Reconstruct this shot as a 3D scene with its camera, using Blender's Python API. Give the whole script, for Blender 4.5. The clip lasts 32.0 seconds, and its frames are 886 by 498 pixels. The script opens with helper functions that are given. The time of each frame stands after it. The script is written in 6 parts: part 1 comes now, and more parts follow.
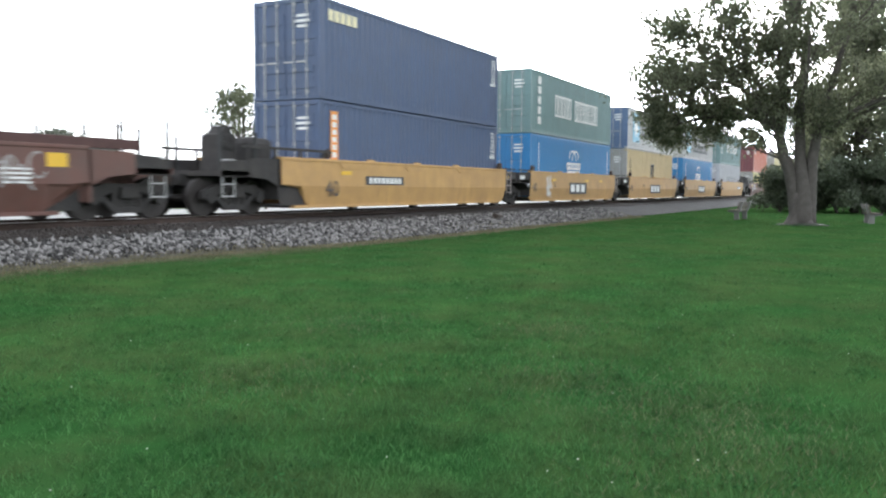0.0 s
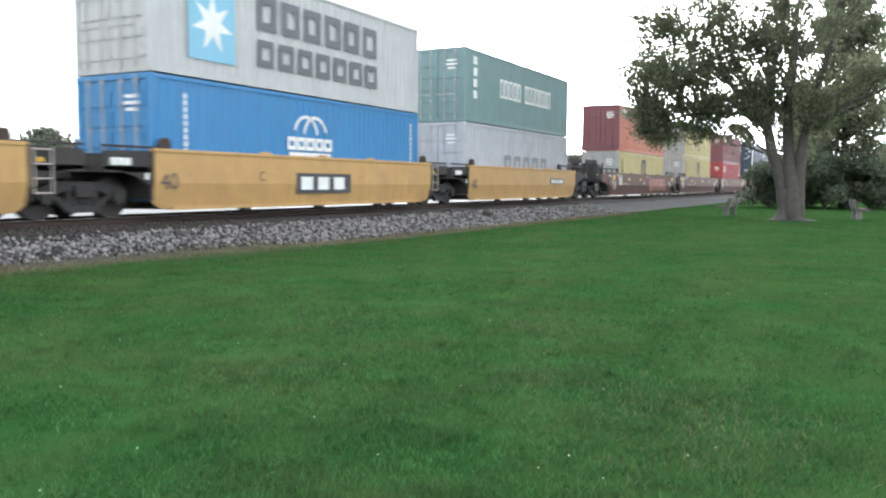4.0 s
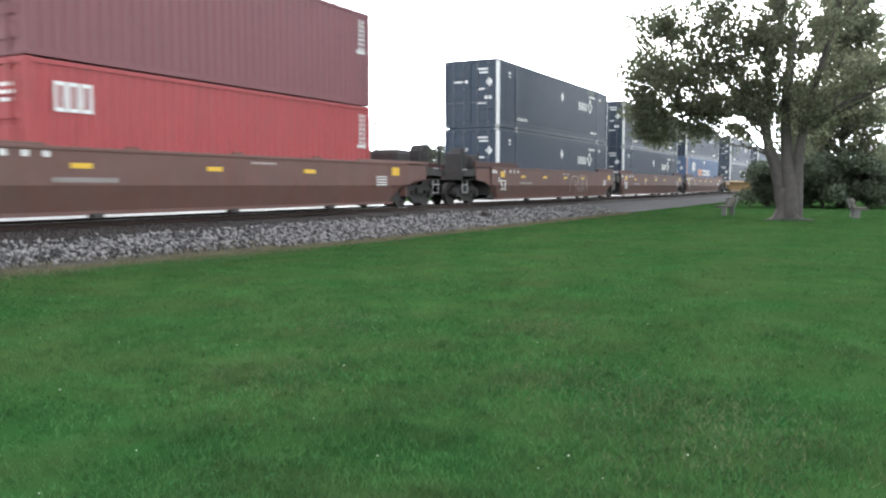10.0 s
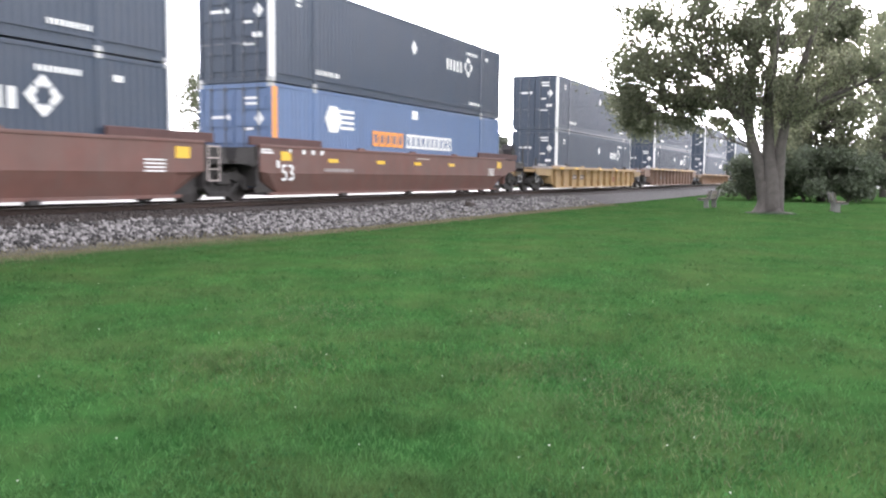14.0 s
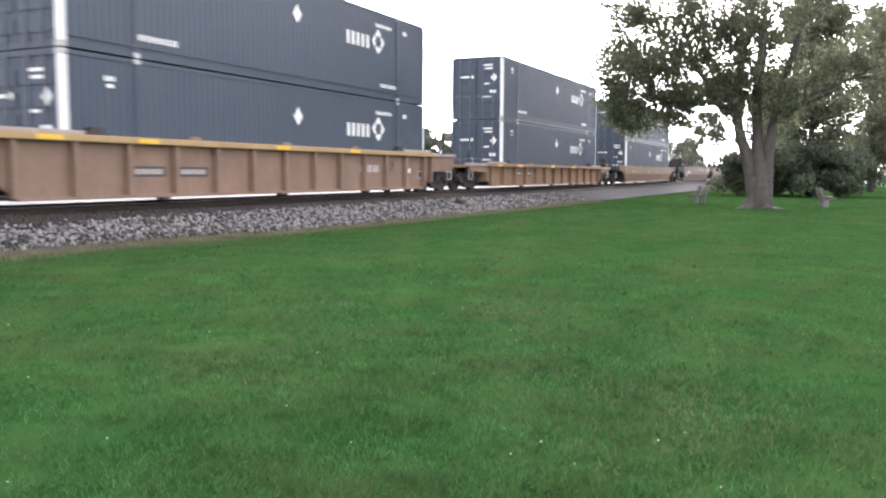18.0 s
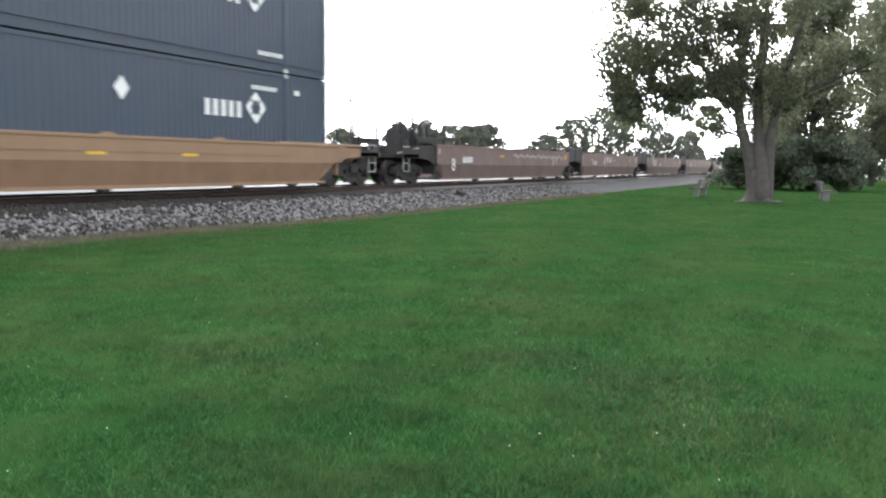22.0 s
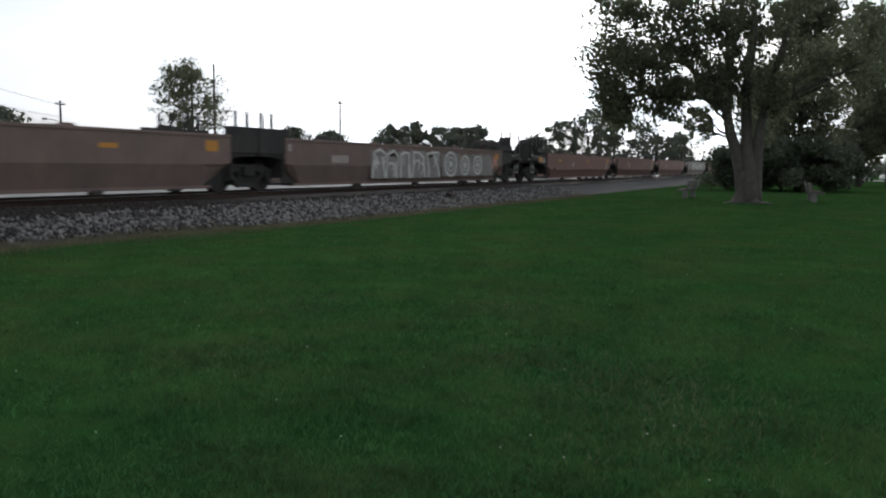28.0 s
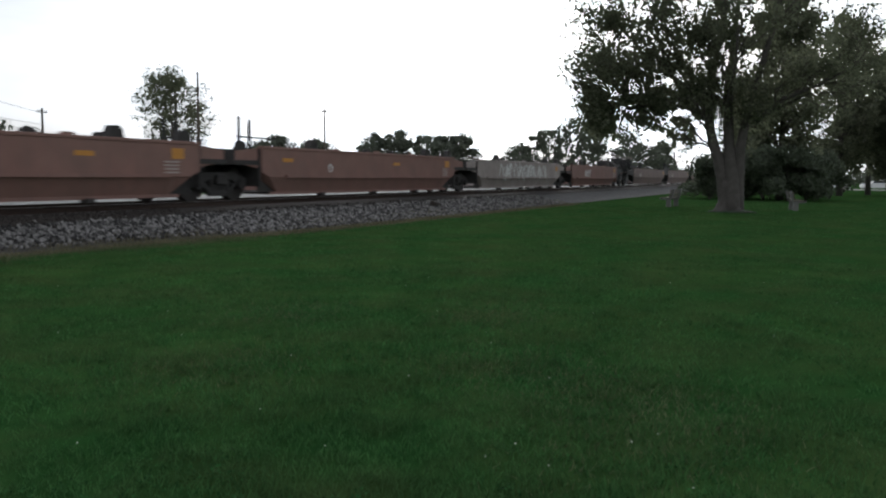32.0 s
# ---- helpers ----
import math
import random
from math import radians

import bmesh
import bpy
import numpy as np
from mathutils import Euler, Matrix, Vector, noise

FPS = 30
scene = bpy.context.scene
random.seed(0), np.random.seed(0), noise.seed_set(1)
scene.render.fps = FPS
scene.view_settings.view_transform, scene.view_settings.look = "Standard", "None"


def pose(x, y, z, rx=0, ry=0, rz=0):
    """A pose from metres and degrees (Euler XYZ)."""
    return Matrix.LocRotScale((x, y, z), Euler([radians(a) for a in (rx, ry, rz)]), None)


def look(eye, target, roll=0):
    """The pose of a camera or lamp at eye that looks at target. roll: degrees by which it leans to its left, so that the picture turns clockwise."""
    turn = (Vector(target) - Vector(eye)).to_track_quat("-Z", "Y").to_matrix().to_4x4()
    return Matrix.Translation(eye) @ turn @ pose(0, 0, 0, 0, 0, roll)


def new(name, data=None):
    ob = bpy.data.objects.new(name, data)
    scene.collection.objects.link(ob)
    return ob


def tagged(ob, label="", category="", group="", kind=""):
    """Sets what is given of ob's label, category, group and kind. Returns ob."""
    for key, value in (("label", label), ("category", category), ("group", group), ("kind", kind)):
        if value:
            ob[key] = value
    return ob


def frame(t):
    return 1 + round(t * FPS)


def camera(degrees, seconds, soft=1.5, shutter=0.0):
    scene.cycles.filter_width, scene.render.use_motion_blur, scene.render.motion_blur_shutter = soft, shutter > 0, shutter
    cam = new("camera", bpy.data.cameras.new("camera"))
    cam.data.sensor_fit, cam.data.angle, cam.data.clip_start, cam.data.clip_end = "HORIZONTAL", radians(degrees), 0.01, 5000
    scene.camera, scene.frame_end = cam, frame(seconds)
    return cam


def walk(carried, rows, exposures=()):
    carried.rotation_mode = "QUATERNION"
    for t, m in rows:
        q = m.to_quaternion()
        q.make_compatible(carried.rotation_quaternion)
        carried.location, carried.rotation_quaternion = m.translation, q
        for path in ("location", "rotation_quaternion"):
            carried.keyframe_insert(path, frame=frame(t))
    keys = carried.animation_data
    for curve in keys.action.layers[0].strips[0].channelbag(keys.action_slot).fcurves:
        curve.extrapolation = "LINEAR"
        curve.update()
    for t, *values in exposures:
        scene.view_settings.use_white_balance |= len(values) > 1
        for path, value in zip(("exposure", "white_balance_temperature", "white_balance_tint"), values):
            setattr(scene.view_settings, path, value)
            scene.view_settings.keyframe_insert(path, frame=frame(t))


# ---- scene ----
# The camera stands on the lawn, 1.5 m up; the track runs along +x, the train comes towards -x.
EYE_HEIGHT = 1.5
cam = camera(56.4, 32.0, soft=2.2, shutter=0.35)
# seconds, heading from the track's line, pitch, lean
SWAY = [
    (0.0, 28.38, -4.24, 0.42),
    (0.5, 28.21, -3.96, 0.22),
    (1.0, 28.10, -4.20, 0.51),
    (1.5, 27.51, -4.31, 0.58),
    (2.0, 27.61, -4.46, 0.19),
    (2.5, 27.50, -4.75, 0.31),
    (3.0, 27.54, -4.72, 0.43),
    (3.5, 27.58, -4.76, 0.51),
    (4.0, 27.69, -4.42, 0.21),
    (4.5, 27.76, -4.10, 0.17),
    (6.5, 27.84, -4.22, 0.06),
    (7.0, 27.85, -4.09, -0.14),
    (7.5, 27.62, -4.31, 0.19),
    (8.0, 27.71, -4.48, 0.08),
    (8.5, 27.68, -4.63, 0.17),
    (9.0, 27.53, -4.48, 0.03),
    (9.5, 27.82, -4.32, -0.20),
    (10.0, 27.58, -4.36, -0.06),
    (10.5, 27.22, -4.60, -0.08),
    (11.0, 27.09, -4.49, -0.30),
    (11.5, 26.83, -4.58, -0.32),
    (12.0, 26.92, -4.76, 0.10),
    (12.5, 26.80, -4.97, 0.31),
    (13.0, 26.55, -4.95, 0.39),
    (13.5, 26.73, -4.88, 0.56),
    (14.0, 26.48, -5.07, 0.59),
    (14.5, 26.20, -5.12, 0.68),
    (16.5, 26.01, -5.06, 0.58),
    (17.0, 25.70, -5.04, 0.48),
    (17.5, 25.85, -5.27, 0.29),
    (18.0, 25.80, -5.25, 0.28),
    (18.5, 25.84, -5.37, 0.28),
    (19.0, 25.93, -5.32, 0.24),
    (19.5, 25.92, -4.92, 0.06),
    (20.0, 25.82, -5.20, 0.32),
    (20.5, 26.01, -5.41, 0.38),
    (21.0, 25.79, -5.38, 0.49),
    (21.5, 26.19, -5.45, 0.42),
    (22.0, 25.83, -5.81, 0.57),
    (22.5, 26.32, -5.83, 0.61),
    (23.0, 26.05, -5.29, 0.42),
    (23.5, 25.66, -5.04, 0.19),
    (24.0, 25.82, -5.51, 0.45),
    (24.5, 25.50, -5.34, 0.51),
    (25.0, 25.47, -5.36, 0.44),
    (25.5, 25.55, -5.08, 0.29),
    (27.5, 25.25, -5.55, 0.47),
    (28.0, 25.13, -5.67, 0.44),
    (28.5, 25.23, -5.65, 0.49),
    (29.0, 25.06, -5.59, 0.40),
    (29.5, 24.87, -5.42, 0.25),
    (30.0, 24.76, -5.15, 0.31),
    (30.5, 24.55, -5.48, 0.52),
    (31.0, 24.27, -5.40, 0.61),
    (31.5, 24.08, -5.31, 0.62),
    (32.0, 24.07, -5.07, 0.51),
]
EXPOSURES = [
    (0.0, 0.86, 6500, 10.0), (1.0, 0.99, 6500, 10.0), (2.0, 1.04, 6500, 10.0), (3.0, 1.09, 6500, 10.0), (4.0, 1.08, 6500, 10.0), (5.0, 0.90, 6500, 10.0), (6.5, 0.71, 6500, 10.0), (7.0, 0.70, 6500, 10.0),
    (8.0, 0.74, 6500, 10.0), (9.0, 0.89, 6500, 10.0), (10.0, 1.02, 6540, 11.5), (11.0, 1.08, 6580, 13.0), (12.0, 1.46, 6700, 18.0), (13.0, 1.56, 6750, 20.0), (14.0, 1.52, 6750, 20.0), (16.5, 1.32, 6750, 20.0),
    (18.0, 1.30, 6750, 20.0), (19.0, 1.35, 6750, 20.0), (20.0, 1.25, 6750, 20.0), (21.0, 1.08, 6700, 17.0), (22.0, 0.95, 6600, 13.3), (22.5, 0.44, 6650, 11.7), (23.0, -0.52, 6500, 10.0), (23.5, -0.75, 6500, 10.0), (24.0, -0.86, 6500, 10.0),
    (28.0, -0.88, 6500, 10.0), (32.0, -0.90, 6500, 10.0),
]
walk(cam, [(t, pose(0, 0, EYE_HEIGHT, 90 + p, -r, a - 90)) for t, a, p, r in SWAY], EXPOSURES)

# ---- light ----
SUN_AZIMUTH, SUN_ELEVATION = 13.0, 15.0


def make_world():
    w = bpy.data.worlds.new("hazy_evening_sky")
    scene.world = w
    w.use_nodes = True
    nt = w.node_tree
    nt.nodes.clear()
    out = nt.nodes.new("ShaderNodeOutputWorld")
    bg = nt.nodes.new("ShaderNodeBackground")
    sky = nt.nodes.new("ShaderNodeTexSky")
    sky.sky_type = "NISHITA"
    sky.sun_disc = False
    sky.sun_elevation = radians(SUN_ELEVATION)
    sky.sun_rotation = radians(90 - SUN_AZIMUTH)
    sky.air_density, sky.dust_density, sky.ozone_density = 1.0, 3.0, 1.0
    # thin white cloud over most of the sky, with a few pale blue gaps
    co = nt.nodes.new("ShaderNodeTexCoord")
    mp = nt.nodes.new("ShaderNodeMapping")
    mp.inputs["Scale"].default_value = (1.2, 1.2, 5.0)
    nz = nt.nodes.new("ShaderNodeTexNoise")
    nz.inputs["Scale"].default_value = 2.2
    nz.inputs["Detail"].default_value = 5.0
    ramp = nt.nodes.new("ShaderNodeMapRange")
    ramp.inputs["From Min"].default_value, ramp.inputs["From Max"].default_value = 0.36, 0.56
    ramp.inputs["To Min"].default_value, ramp.inputs["To Max"].default_value = 0.7, 1.0
    grey = nt.nodes.new("ShaderNodeRGBToBW")
    gain = nt.nodes.new("ShaderNodeMath")
    gain.operation = "MULTIPLY_ADD"
    gain.inputs[1].default_value, gain.inputs[2].default_value = 1.5, 7.5
    white = nt.nodes.new("ShaderNodeCombineColor")
    mix = nt.nodes.new("ShaderNodeMix")
    mix.data_type = "RGBA"
    ln = nt.links.new
    ln(co.outputs["Generated"], mp.inputs["Vector"])
    ln(mp.outputs["Vector"], nz.inputs["Vector"])
    ln(nz.outputs["Fac"], ramp.inputs["Value"])
    ln(ramp.outputs["Result"], mix.inputs["Factor"])
    ln(sky.outputs["Color"], grey.inputs["Color"])
    ln(grey.outputs["Val"], gain.inputs[0])
    for k, s in (("Red", 0.93), ("Green", 1.0), ("Blue", 1.09)):
        tone = nt.nodes.new("ShaderNodeMath")
        tone.operation = "MULTIPLY"
        tone.inputs[1].default_value = s
        ln(gain.outputs["Value"], tone.inputs[0])
        ln(tone.outputs["Value"], white.inputs[k])
    ln(sky.outputs["Color"], mix.inputs["A"])
    ln(white.outputs["Color"], mix.inputs["B"])
    ln(mix.outputs["Result"], bg.inputs["Color"])
    bg.inputs["Strength"].default_value = 0.12
    ln(bg.outputs["Background"], out.inputs["Surface"])


make_world()
sun = bpy.data.lights.new("sun", "SUN")
sun.energy, sun.angle, sun.color = 1.0, radians(12), (1.0, 0.93, 0.84)
a, e = radians(SUN_AZIMUTH), radians(SUN_ELEVATION)
sun_ob = new("sun", sun)
sun_ob.matrix_basis = look((90 * math.cos(a), 90 * math.sin(a), 40), (90 * math.cos(a) - math.cos(a) * math.cos(e), 90 * math.sin(a) - math.sin(a) * math.cos(e), 40 - math.sin(e)))

# ---- materials ----
MATS = {}


def mat(name, rgb, rough=0.6, metal=0.0, vary=0.15, scale=1.5, bump=0.0, bump_scale=30.0, dirt=0.0, dirt_rgb=(0.09, 0.065, 0.05), streak=0.0, per_object=0.0, per_island=0.0, sheen=0.0, translucent=0.0, alt=None, gloss=0.5):
    """A painted or natural surface: broad and fine variation, grime in patches and upright streaks, fine relief."""
    if name in MATS:
        return MATS[name]
    m = bpy.data.materials.new(name)
    m.use_nodes = True
    nt = m.node_tree
    ln = nt.links.new
    b = nt.nodes["Principled BSDF"]
    b.inputs["Roughness"].default_value = rough
    b.inputs["Metallic"].default_value = metal
    b.inputs["Specular IOR Level"].default_value = gloss
    co = nt.nodes.new("ShaderNodeTexCoord")
    n1 = nt.nodes.new("ShaderNodeTexNoise")
    n1.inputs["Scale"].default_value = scale
    n1.inputs["Detail"].default_value = 6
    n1.inputs["Roughness"].default_value = 0.65
    ln(co.outputs["Object"], n1.inputs["Vector"])

    def math_node(op, a_in, b_in):
        q = nt.nodes.new("ShaderNodeMath")
        q.operation = op
        for k, s in enumerate((a_in, b_in)):
            if isinstance(s, (int, float)):
                q.inputs[k].default_value = s
            else:
                ln(s, q.inputs[k])
        return q.outputs[0]

    def mix_node(f, a_in, b_in, blend="MIX"):
        q = nt.nodes.new("ShaderNodeMix")
        q.data_type, q.blend_type = "RGBA", blend
        for k, s in (("Factor", f), ("A", a_in), ("B", b_in)):
            if isinstance(s, tuple):
                q.inputs[k].default_value = (*s, 1)
            elif isinstance(s, (int, float)):
                q.inputs[k].default_value = s
            else:
                ln(s, q.inputs[k])
        return q.outputs["Result"]

    def ranged(v, lo, hi, to0=0.0, to1=1.0):
        q = nt.nodes.new("ShaderNodeMapRange")
        q.inputs["From Min"].default_value, q.inputs["From Max"].default_value = lo, hi
        q.inputs["To Min"].default_value, q.inputs["To Max"].default_value = to0, to1
        ln(v, q.inputs["Value"])
        return q.outputs["Result"]

    val = ranged(n1.outputs["Fac"], 0.25, 0.75, 1 - vary, 1 + vary)
    if per_object:
        oi = nt.nodes.new("ShaderNodeObjectInfo")
        val = math_node("MULTIPLY", val, ranged(oi.outputs["Random"], 0, 1, 1 - per_object, 1 + per_object))
    if per_island:
        ge = nt.nodes.new("ShaderNodeNewGeometry")
        val = math_node("MULTIPLY", val, ranged(ge.outputs["Random Per Island"], 0, 1, 1 - per_island, 1 + per_island))
    hsv = nt.nodes.new("ShaderNodeHueSaturation")
    base = rgb
    if alt:
        if per_island:
            base = mix_node(ranged(ge.outputs["Random Per Island"], 0.3, 0.8), rgb, alt)
        else:
            n3 = nt.nodes.new("ShaderNodeTexNoise")
            n3.inputs["Scale"].default_value = scale * 0.3
            n3.inputs["Detail"].default_value = 4
            ln(co.outputs["Object"], n3.inputs["Vector"])
            base = mix_node(ranged(n3.outputs["Fac"], 0.4, 0.65), rgb, alt)
    if isinstance(base, tuple):
        hsv.inputs["Color"].default_value = (*base, 1)
    else:
        ln(base, hsv.inputs["Color"])
    ln(val, hsv.inputs["Value"])
    col = hsv.outputs["Color"]
    if dirt or streak:
        mp = nt.nodes.new("ShaderNodeMapping")
        mp.inputs["Scale"].default_value = (3.0, 3.0, 0.25)
        ln(co.outputs["Object"], mp.inputs["Vector"])
        n2 = nt.nodes.new("ShaderNodeTexNoise")
        n2.inputs["Scale"].default_value = 2.5
        n2.inputs["Detail"].default_value = 7
        ln(mp.outputs["Vector"], n2.inputs["Vector"])
        f = math_node("MULTIPLY", ranged(n2.outputs["Fac"], 0.48, 0.75), streak)
        n4 = nt.nodes.new("ShaderNodeTexNoise")
        n4.inputs["Scale"].default_value = 0.7
        n4.inputs["Detail"].default_value = 8
        n4.inputs["Roughness"].default_value = 0.7
        ln(co.outputs["Object"], n4.inputs["Vector"])
        g = math_node("MULTIPLY", ranged(n4.outputs["Fac"], 0.42, 0.72), dirt)
        col = mix_node(math_node("MAXIMUM", f, g), col, dirt_rgb)
    ln(col, b.inputs["Base Color"])
    if bump:
        nb = nt.nodes.new("ShaderNodeTexNoise")
        nb.inputs["Scale"].default_value = bump_scale
        nb.inputs["Detail"].default_value = 4
        ln(co.outputs["Object"], nb.inputs["Vector"])
        bp = nt.nodes.new("ShaderNodeBump")
        bp.inputs["Strength"].default_value = bump
        bp.inputs["Distance"].default_value = 0.02
        ln(nb.outputs["Fac"], bp.inputs["Height"])
        ln(bp.outputs["Normal"], b.inputs["Normal"])
    if translucent:
        tr = nt.nodes.new("ShaderNodeBsdfTranslucent")
        ln(col, tr.inputs["Color"])
        mx = nt.nodes.new("ShaderNodeMixShader")
        mx.inputs[0].default_value = translucent
        ln(b.outputs["BSDF"], mx.inputs[1])
        ln(tr.outputs["BSDF"], mx.inputs[2])
        ln(mx.outputs["Shader"], nt.nodes["Material Output"].inputs["Surface"])
    MATS[name] = m
    return m


def paint(name, rgb, rough=0.55, dirt=0.35, streak=0.3, vary=0.08):
    return mat(name, rgb, rough, 0.0, vary, 1.2, 0.08, 40.0, dirt, (0.10, 0.085, 0.07), streak)


# ---- mesh helpers ----
class Geo:
    """Collects plain solids into one mesh."""

    def __init__(self):
        self.v, self.f = [], []

    def add(self, vs, fs):
        k = len(self.v)
        self.v.extend(vs)
        self.f.extend([tuple(i + k for i in q) for q in fs])
        return self

    def box(self, x0, y0, z0, x1, y1, z1):
        x0, x1 = min(x0, x1), max(x0, x1)
        y0, y1 = min(y0, y1), max(y0, y1)
        z0, z1 = min(z0, z1), max(z0, z1)
        return self.add([(x, y, z) for x in (x0, x1) for y in (y0, y1) for z in (z0, z1)],
                        [(0, 1, 3, 2), (4, 6, 7, 5), (0, 4, 5, 1), (2, 3, 7, 6), (0, 2, 6, 4), (1, 5, 7, 3)])

    def bevelled(self, x0, y0, z0, x1, y1, z1, r):
        """A box with chamfered upright and level edges along its ends."""
        bm = bmesh.new()
        bmesh.ops.create_cube(bm, size=1)
        for q in bm.verts:
            q.co = Vector((x0 + (q.co.x + 0.5) * (x1 - x0), y0 + (q.co.y + 0.5) * (y1 - y0), z0 + (q.co.z + 0.5) * (z1 - z0)))
        bmesh.ops.bevel(bm, geom=bm.edges[:], offset=r, segments=2, affect="EDGES", profile=0.5)
        bm.verts.index_update()
        self.add([q.co[:] for q in bm.verts], [tuple(q.index for q in fc.verts) for fc in bm.faces])
        bm.free()
        return self

    def prism(self, pts, y0, y1):
        """An outline in x, z carried from y0 to y1."""
        n = len(pts)
        vs = [(x, y0, z) for x, z in pts] + [(x, y1, z) for x, z in pts]
        fs = [tuple(range(n)), tuple(range(2 * n - 1, n - 1, -1))] + [(i + n, (i + 1) % n + n, (i + 1) % n, i) for i in range(n)]
        return self.add(vs, fs)

    def loft(self, rings, closed=True, caps=True):
        n = len(rings[0])
        vs = [tuple(q) for r in rings for q in r]
        fs = []
        for k in range(len(rings) - 1):
            for i in range(n if closed else n - 1):
                j = (i + 1) % n
                fs.append((k * n + i, k * n + j, (k + 1) * n + j, (k + 1) * n + i))
        if caps:
            fs += [tuple(range(n - 1, -1, -1)), tuple(range((len(rings) - 1) * n, len(rings) * n))]
        return self.add(vs, fs)

    def tube(self, path, radii, n=8):
        rings = []
        path = [Vector(q) for q in path]
        if isinstance(radii, (int, float)):
            radii = [radii] * len(path)
        for i, q in enumerate(path):
            d = (path[min(i + 1, len(path) - 1)] - path[max(i - 1, 0)]).normalized()
            u = d.cross(Vector((0, 0, 1)) if abs(d.z) < 0.95 else Vector((1, 0, 0))).normalized()
            w = d.cross(u)
            rings.append([q + radii[i] * (math.cos(2 * math.pi * k / n) * u + math.sin(2 * math.pi * k / n) * w) for k in range(n)])
        return self.loft(rings)

    def disc(self, x, y0, y1, z, r, n=24):
        """A wheel-like drum with its axle along y."""
        return self.loft([[(x + r * math.cos(2 * math.pi * k / n), y, z + r * math.sin(2 * math.pi * k / n)) for k in range(n)] for y in (y0, y1)])

    def mesh(self, name, material):
        me = bpy.data.meshes.new(name)
        me.from_pydata([tuple(q) for q in self.v], [], self.f)
        me.update()
        me.materials.append(material)
        return me


def recalc(me):
    bm = bmesh.new()
    bm.from_mesh(me)
    bmesh.ops.recalc_face_normals(bm, faces=bm.faces[:])
    bm.to_mesh(me)
    bm.free()
    return me


def part(name, geo, material, parent=None, label="", fix=True, smooth=False):
    me = geo if isinstance(geo, bpy.types.Mesh) else geo.mesh(name, material)
    if fix and not isinstance(geo, bpy.types.Mesh):
        recalc(me)
    if smooth:
        me.polygons.foreach_set("use_smooth", [True] * len(me.polygons))
    ob = new(name, me)
    ob.parent = parent
    if label:
        tagged(ob, label)
    return ob


def pieces(geo):
    """The separate solids of a Geo, each as a Geo of its own."""
    root = list(range(len(geo.v)))

    def find(i):
        while root[i] != i:
            root[i] = root[root[i]]
            i = root[i]
        return i

    seen = {}
    for i, q in enumerate(geo.v):
        j = seen.setdefault(tuple(round(c, 4) for c in q), i)
        root[find(i)] = find(j)
    for f in geo.f:
        for i in f[1:]:
            root[find(i)] = find(f[0])
    sets = {}
    for f in geo.f:
        sets.setdefault(find(f[0]), []).append(f)
    out = []
    for fs in sets.values():
        ids = sorted({i for f in fs for i in f})
        new_id = {i: k for k, i in enumerate(ids)}
        g = Geo()
        g.v, g.f = [geo.v[i] for i in ids], [tuple(new_id[i] for i in f) for f in fs]
        out.append(g)
    return out


def parts(name, geo, material, parent=None, label="", fix=False):
    for g in pieces(geo):
        part(name, g, material, parent, label, fix)


def thing(name, at, label, category, group="", kind=""):
    ob = new(name)
    ob.empty_display_size = 0.2
    ob.matrix_basis = pose(*at)
    return tagged(ob, label, category, group, kind)


LETTERS = {}


def letters(text, height, material, parent, at, name="lettering", depth=0.006, face="near"):
    """Raised characters on an upright face that looks to -y (near) or -x (end)."""
    key = (text, height)
    if key not in LETTERS:
        cu = bpy.data.curves.new("letters", "FONT")
        cu.body, cu.size, cu.extrude, cu.resolution_u = text, height / 0.7, depth / 2, 3
        tmp = bpy.data.objects.new("letters", cu)
        scene.collection.objects.link(tmp)
        me = bpy.data.meshes.new_from_object(tmp.evaluated_get(bpy.context.evaluated_depsgraph_get()))
        bpy.data.objects.remove(tmp)
        LETTERS[key] = me
    me = LETTERS[key].copy()
    me.materials.clear()
    me.materials.append(material)
    ob = new(name, me)
    ob.parent = parent
    ob.matrix_basis = pose(*at, 90, 0, 0 if face == "near" else -90)
    return ob

# ---- ground, track ----
RAIL_TOP, TRACK_Y, DECK = 0.76, 15.70, 0.04
M_LAWN = mat("lawn", (0.020, 0.066, 0.018), 0.95, vary=0.3, scale=1.3, bump=0.4, bump_scale=60, alt=(0.034, 0.078, 0.022), gloss=0.0, dirt=0.55, dirt_rgb=(0.062, 0.074, 0.030))
M_BLADE = mat("grass_blade", (0.035, 0.116, 0.035), 0.8, vary=0.34, scale=1.3, per_island=0.36, alt=(0.053, 0.134, 0.045), translucent=0.45, gloss=0.05, dirt=0.65, dirt_rgb=(0.085, 0.125, 0.050))
M_CLOVER = mat("clover_flower", (0.5, 0.52, 0.44), 0.8, vary=0.1)
M_CLOVERLEAF = mat("clover_leaf", (0.018, 0.064, 0.020), 0.8, vary=0.25, scale=3, per_island=0.4, alt=(0.030, 0.105, 0.032), translucent=0.2, gloss=0.03)
M_DRY = mat("dry_grass", (0.165, 0.145, 0.085), 0.9, vary=0.3, scale=2, per_island=0.3)
M_PATCH = mat("sparse_dry_grass", (0.105, 0.125, 0.055), 0.9, vary=0.3, scale=2, per_island=0.3)
M_STONE = mat("ballast_stone", (0.038, 0.035, 0.033), 0.85, vary=0.3, scale=9, per_island=0.6, alt=(0.165, 0.156, 0.150), bump=0.3, bump_scale=60)
